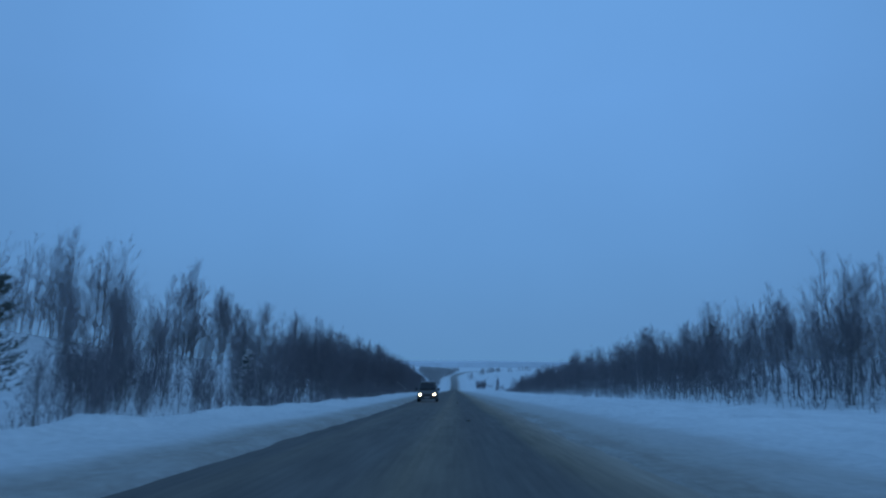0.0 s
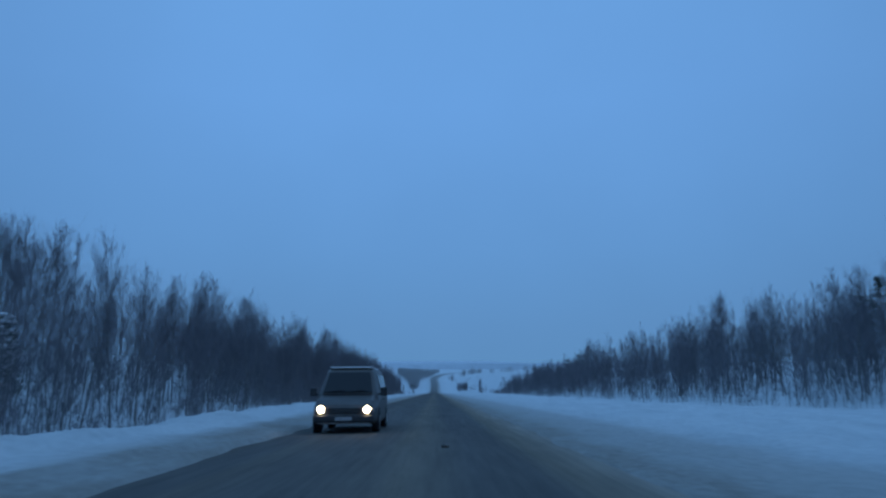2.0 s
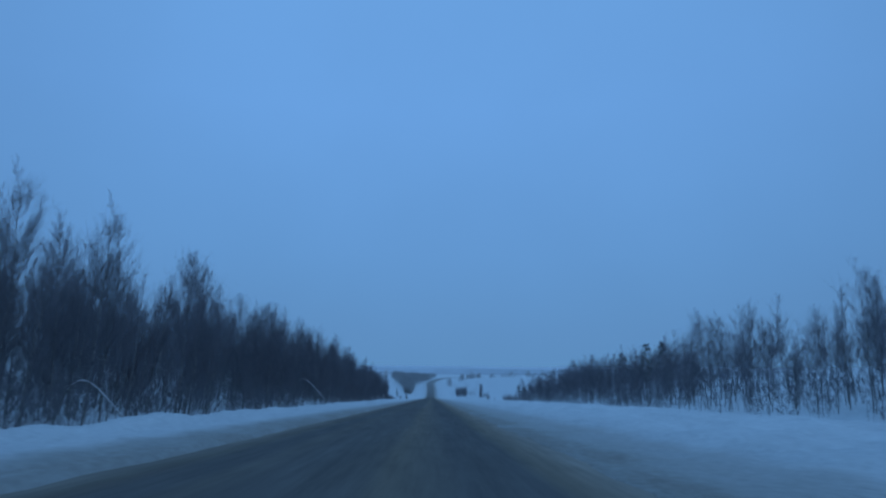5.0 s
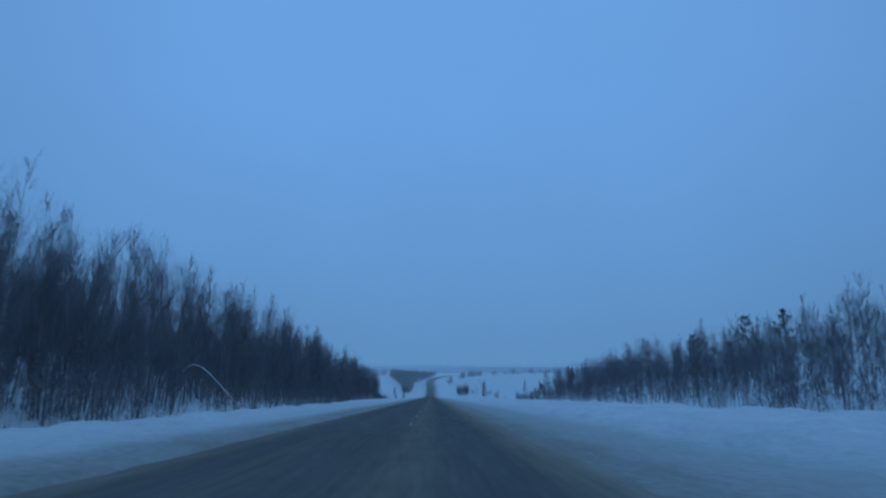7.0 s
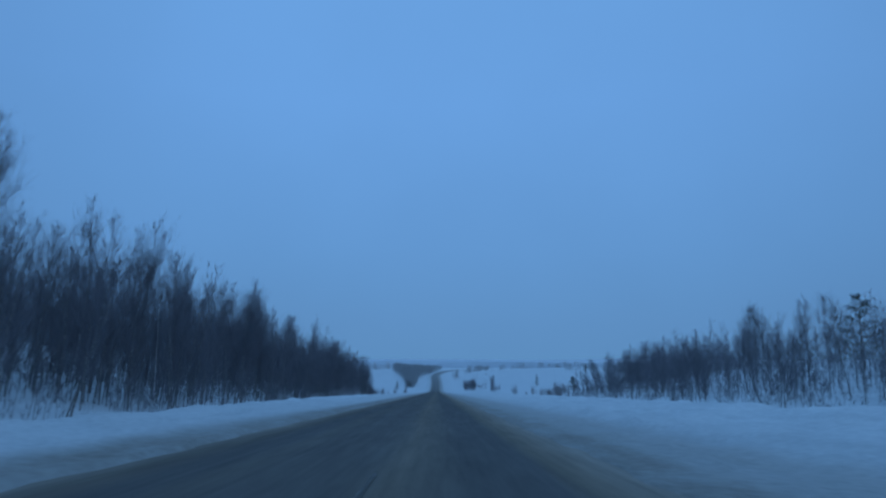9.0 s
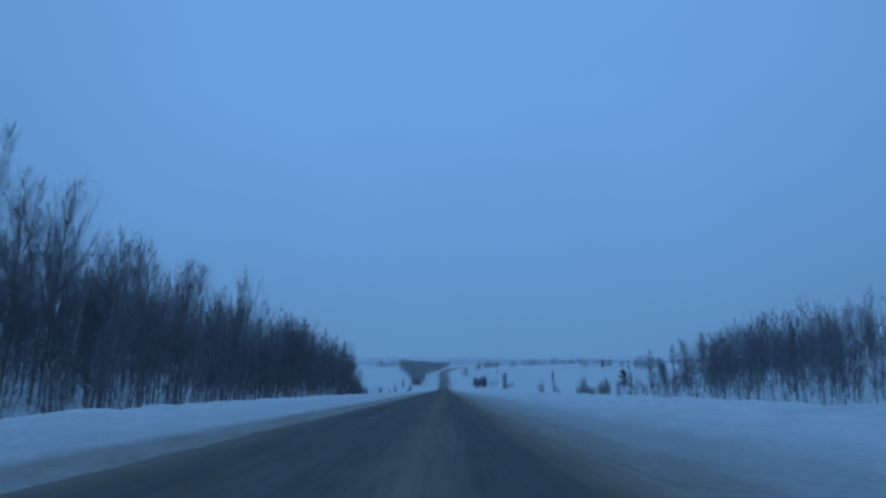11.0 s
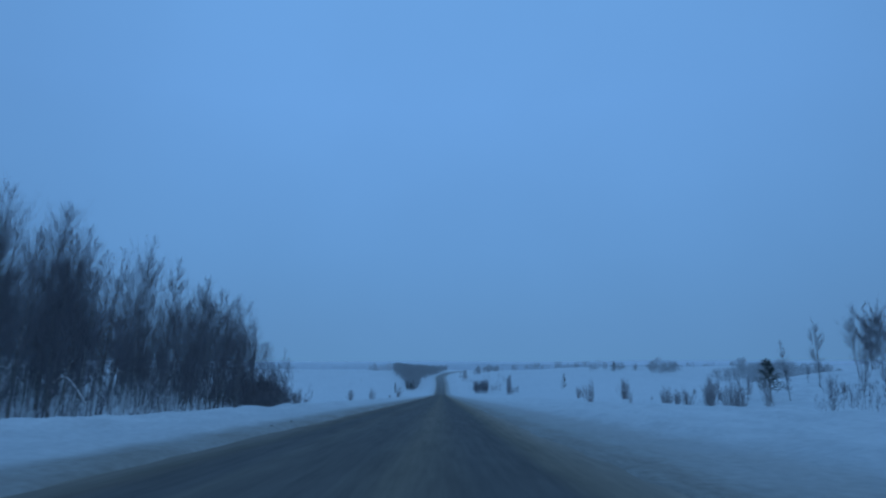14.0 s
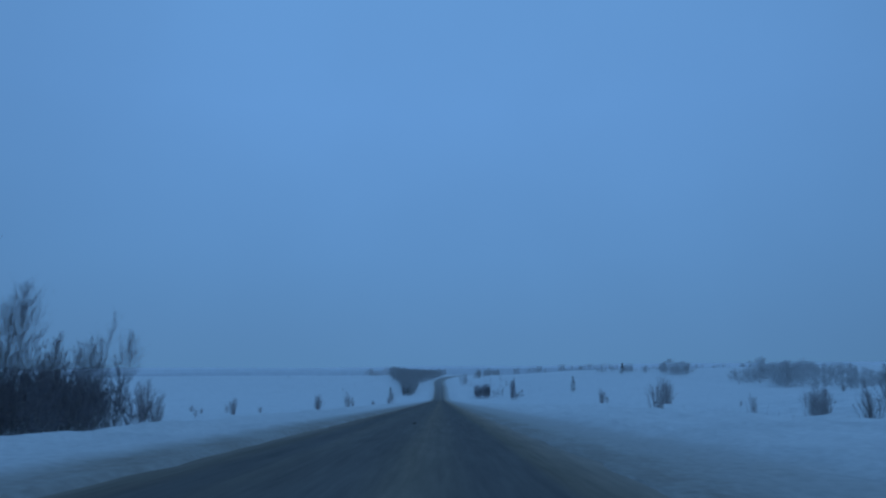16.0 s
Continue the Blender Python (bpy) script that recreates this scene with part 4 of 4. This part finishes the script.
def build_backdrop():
    """Forest ridges on the horizon, each behind higher and paler, haze mixed into colour."""
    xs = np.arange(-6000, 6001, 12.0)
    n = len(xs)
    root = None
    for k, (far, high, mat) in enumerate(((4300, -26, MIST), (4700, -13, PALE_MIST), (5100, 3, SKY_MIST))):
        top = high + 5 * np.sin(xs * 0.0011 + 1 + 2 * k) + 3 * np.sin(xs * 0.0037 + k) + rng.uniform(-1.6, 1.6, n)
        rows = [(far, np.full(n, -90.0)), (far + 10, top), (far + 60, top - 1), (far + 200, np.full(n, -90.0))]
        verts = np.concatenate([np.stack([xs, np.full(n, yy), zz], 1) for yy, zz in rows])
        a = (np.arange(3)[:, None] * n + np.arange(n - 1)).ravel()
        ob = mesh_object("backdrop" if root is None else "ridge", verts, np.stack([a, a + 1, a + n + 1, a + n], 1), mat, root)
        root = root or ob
    tagged(root, "forest ridges along the horizon, distance haze mixed into their blue", "forest ridge", kind="structure")


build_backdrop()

# ---------------------------------------------------------------- oncoming van


def part(name, bm, mat, parent, label="", smooth=False):
    me = bpy.data.meshes.new(name)
    bm.to_mesh(me)
    bm.free()
    me.materials.append(mat)
    if smooth:
        me.polygons.foreach_set("use_smooth", [True] * len(me.polygons))
    ob = new(name, me)
    ob.parent = parent
    return tagged(ob, label) if label else ob


def box(cx, cy, cz, sx, sy, sz, bevel=0.02):
    bm = bmesh.new()
    bmesh.ops.create_cube(bm, size=1, matrix=Matrix.LocRotScale((cx, cy, cz), None, (sx, sy, sz)))
    if bevel:
        bmesh.ops.bevel(bm, geom=bm.edges[:], offset=bevel, segments=2, affect="EDGES", profile=0.5)
    return bm


def disc(cx, cy, cz, r, depth, axis="y", segments=24):
    bm = bmesh.new()
    turn = Euler((radians(90), 0, 0)) if axis == "y" else Euler((0, radians(90), 0))
    bmesh.ops.create_cone(bm, cap_ends=True, segments=segments, radius1=r, radius2=r, depth=depth, matrix=Matrix.LocRotScale((cx, cy, cz), turn, None))
    bmesh.ops.bevel(bm, geom=[e for e in bm.edges if len(e.link_faces) == 2 and e.calc_face_angle(0) > 1.0], offset=min(r, depth) * 0.15, segments=2, affect="EDGES")
    return bm


def loft(sections, bevel=0.03):
    """Skin over cross-sections of equal length, closed at both ends, with rounded edges."""
    bm = bmesh.new()
    rings = [[bm.verts.new(p) for p in s] for s in sections]
    for a, b in zip(rings, rings[1:]):
        for i in range(len(a)):
            bm.faces.new((a[i], a[(i + 1) % len(a)], b[(i + 1) % len(a)], b[i]))
    bm.faces.new(rings[0][::-1])
    bm.faces.new(rings[-1])
    bmesh.ops.recalc_face_normals(bm, faces=bm.faces[:])
    bmesh.ops.bevel(bm, geom=[e for e in bm.edges if e.calc_face_angle(0) > 0.5], offset=bevel, segments=2, affect="EDGES", profile=0.6)
    return bm


def plate_of(corners, push):
    """A thin plate over four corners, thickened by the vector push."""
    bm = bmesh.new()
    low = [bm.verts.new(Vector(c) + Vector(push) * 0.3) for c in corners]
    top = [bm.verts.new(Vector(c) + Vector(push)) for c in corners]
    bm.faces.new(low[::-1])
    bm.faces.new(top)
    for i in range(4):
        bm.faces.new((low[i], low[(i + 1) % 4], top[(i + 1) % 4], top[i]))
    bmesh.ops.recalc_face_normals(bm, faces=bm.faces[:])
    return bm


def build_van(x, y):
    paint = simple("grey_van_paint", (0.085, 0.08, 0.076), 0.45, 3, 0.2, 0.05)
    black = simple("black_plastic", (0.025, 0.025, 0.027), 0.6, 20)
    rubber = simple("tyre_rubber", (0.018, 0.018, 0.02), 0.85, 20)
    steel = simple("wheel_steel", (0.25, 0.25, 0.26), 0.45, 12, 0.2, 0.2, 0.01, 0.8)
    plate = simple("plate_white", (0.3, 0.3, 0.3), 0.5, 10)
    slush = simple("road_slush", (0.22, 0.21, 0.2), 0.9, 14, 0.35)
    glass, n, l, b = material("dark_glass", 0.06)
    b.inputs["Base Color"].default_value = (0.02, 0.022, 0.025, 1)
    b.inputs["Specular IOR Level"].default_value = 0.3
    lamp, n, l, b = material("lit_headlamp", 0.3)
    b.inputs["Base Color"].default_value = (0.9, 0.85, 0.75, 1)
    b.inputs["Emission Color"].default_value = (1.0, 0.8, 0.5, 1)
    b.inputs["Emission Strength"].default_value = 14.0
    root = new("van")

    def section(yy, low, high, waist, wide, top_wide):
        return [(-wide * 0.93, yy, low), (wide * 0.93, yy, low), (wide, yy, low + 0.12), (wide, yy, waist), (top_wide, yy, high - 0.06), (top_wide - 0.08, yy, high),
                (-top_wide + 0.08, yy, high), (-top_wide, yy, high - 0.06), (-wide, yy, waist), (-wide, yy, low + 0.12)]

    shell = [section(*r) for r in ((0.0, 0.38, 0.72, 0.58, 0.80, 0.74), (0.06, 0.32, 0.84, 0.62, 0.88, 0.82), (0.30, 0.28, 0.98, 0.72, 0.95, 0.86), (0.75, 0.26, 1.10, 0.90, 0.97, 0.88),
                                   (1.45, 0.26, 1.86, 1.02, 0.98, 0.74), (1.75, 0.26, 1.95, 1.04, 0.98, 0.76), (4.30, 0.26, 1.97, 1.04, 0.98, 0.76), (4.65, 0.30, 1.90, 1.02, 0.95, 0.73), (4.75, 0.40, 1.70, 1.0, 0.92, 0.72))]
    part("body", loft(shell), paint, root)
    part("roof_snow", box(0, 2.95, 1.985, 1.36, 2.7, 0.05, 0.02), CLUMP, root, "thin crust of snow")
    screen = part("windscreen", plate_of(((-0.755, 0.83, 1.187), (0.755, 0.83, 1.187), (0.64, 1.39, 1.795), (-0.64, 1.39, 1.795)), (0, -0.03, 0.028)), glass, root)
    for sx, turn in ((-0.4, 0.12), (0.25, 0.12)):
        bm = box(0, 0, 0, 0.62, 0.02, 0.02, 0.004)
        bmesh.ops.transform(bm, matrix=Matrix.LocRotScale((sx, 0.81, 1.24), Euler((0, -turn, 0)), None), verts=bm.verts[:])
        part("wiper", bm, black, screen)
    part("cowl", box(0, 0.79, 1.15, 1.5, 0.08, 0.03, 0.01), black, root, "black strip under the windscreen")
    for side in (-1, 1):
        lean = lambda z: side * (0.98 - 0.22 * (z - 1.04) / 0.87)
        for y0, y1 in ((1.8, 2.5), (2.6, 3.4), (3.5, 4.25)):
            part("side_window", plate_of(((lean(1.14), y0, 1.14), (lean(1.14), y1, 1.14), (lean(1.76), y1, 1.76), (lean(1.76), y0 + 0.06, 1.76)), (side * 0.022, 0, 0.006)), glass, root)
        lampbox = part("headlight", disc(side * 0.68, 0.03, 0.70, 0.135, 0.1), black, root)
        part("lens", disc(side * 0.68, -0.03, 0.70, 0.105, 0.04), lamp, lampbox, "glowing warm white lens")
        part("indicator", box(side * 0.84, 0.07, 0.69, 0.1, 0.1, 0.13, 0.02), steel, root, "pale clear corner lamp")
        mirror = part("side_mirror", box(side * 1.1, 1.02, 1.22, 0.2, 0.12, 0.26, 0.04), black, root)
        part("mirror_arm", box(side * 0.98, 1.05, 1.14, 0.14, 0.05, 0.05, 0.01), black, mirror)
        for yy in (0.82, 3.7):
            part("wheel_arch", disc(side * 0.965, yy, 0.35, 0.41, 0.04, "x"), black, root)
            wheel = part("wheel", disc(side * 0.885, yy, 0.33, 0.33, 0.22, "x"), rubber, root)
            part("rim", disc(side * 0.99, yy, 0.33, 0.19, 0.03, "x"), steel, wheel)
        part("door_handle", box(side * 0.99, 2.4, 0.98, 0.03, 0.16, 0.035, 0.01), black, root)
    part("bumper", box(0, -0.03, 0.43, 1.8, 0.22, 0.22, 0.06), black, root)
    part("slush_crust", box(0, -0.02, 0.31, 1.5, 0.16, 0.05, 0.02), slush, root, "grey slush frozen under the bumper")
    grille = part("grille", box(0, 0.02, 0.67, 0.98, 0.08, 0.17, 0.02), black, root)
    for k in range(3):
        part("slat", box(0, -0.025, 0.625 + 0.045 * k, 0.92, 0.02, 0.012, 0.003), paint, grille)
    part("number_plate", box(0, -0.145, 0.44, 0.5, 0.015, 0.11, 0.004), plate, root, "plain pale plate")
    tagged(root, "dark grey van with lit headlamps on the oncoming lane", "van")
    root.matrix_basis = Matrix.LocRotScale((x, y, float(road_z(y)) - 0.02), Euler((math.atan(-0.043), 0, 0)), None)


build_van(-2.7, 67.3)


# ---------------------------------------------------------------- marks and clods on the road
road = bpy.data.objects["road"]


def centre_dash(y):
    """One worn dash of the centre line, laid on the asphalt."""
    bm = bmesh.new()
    for k in range(7):
        yy = y + 3.0 * k / 6
        w = 0.04 + 0.012 * math.sin(k * 2.3 + y)
        for side in (-1, 1):
            bm.verts.new((ROAD_X + side * w, yy, float(road_z(yy)) + 0.02))
    bm.verts.ensure_lookup_table()
    for k in range(6):
        bm.faces.new([bm.verts[i] for i in (2 * k, 2 * k + 1, 2 * k + 3, 2 * k + 2)])
    bmesh.ops.solidify(bm, geom=bm.faces[:], thickness=0.003)
    part("road_marking", bm, LINE, road, "worn white dash")


for y in (187.2, 198.5, 209.8):
    centre_dash(y)


def ice_clod(x, y, size, seed):
    r = np.random.default_rng(seed)
    bm = bmesh.new()
    bmesh.ops.create_icosphere(bm, subdivisions=2, radius=1)
    for v in bm.verts:
        v.co = Vector((v.co.x * size * r.uniform(0.8, 1.2), v.co.y * size * r.uniform(0.8, 1.2), v.co.z * size * 0.6 * r.uniform(0.8, 1.2)))
    me = bpy.data.meshes.new("ice_clod")
    bm.to_mesh(me)
    bm.free()
    me.materials.append(ICE)
    ob = tagged(new("ice_clod", me), "dirty clod of ice dropped on the road", "ice clod", "clods on the road")
    on_road = abs(x - ROAD_X) < 3.5
    ob.location = (x, y, (float(road_z(y)) if on_road else float(land(x, y))) + size * 0.35)


for k, (x, y, size) in enumerate([(0.5, 26.5, 0.08), (0.2, 61.8, 0.09), (-1.25, 289, 0.08), (-4.7, 302, 0.08), (-1.3, 380, 0.1), (-5.9, 335, 0.045), (-5.7, 331, 0.04), (0.9, 118, 0.05), (-5.2, 214, 0.05)]):
    ice_clod(x, y, size, 900 + k)
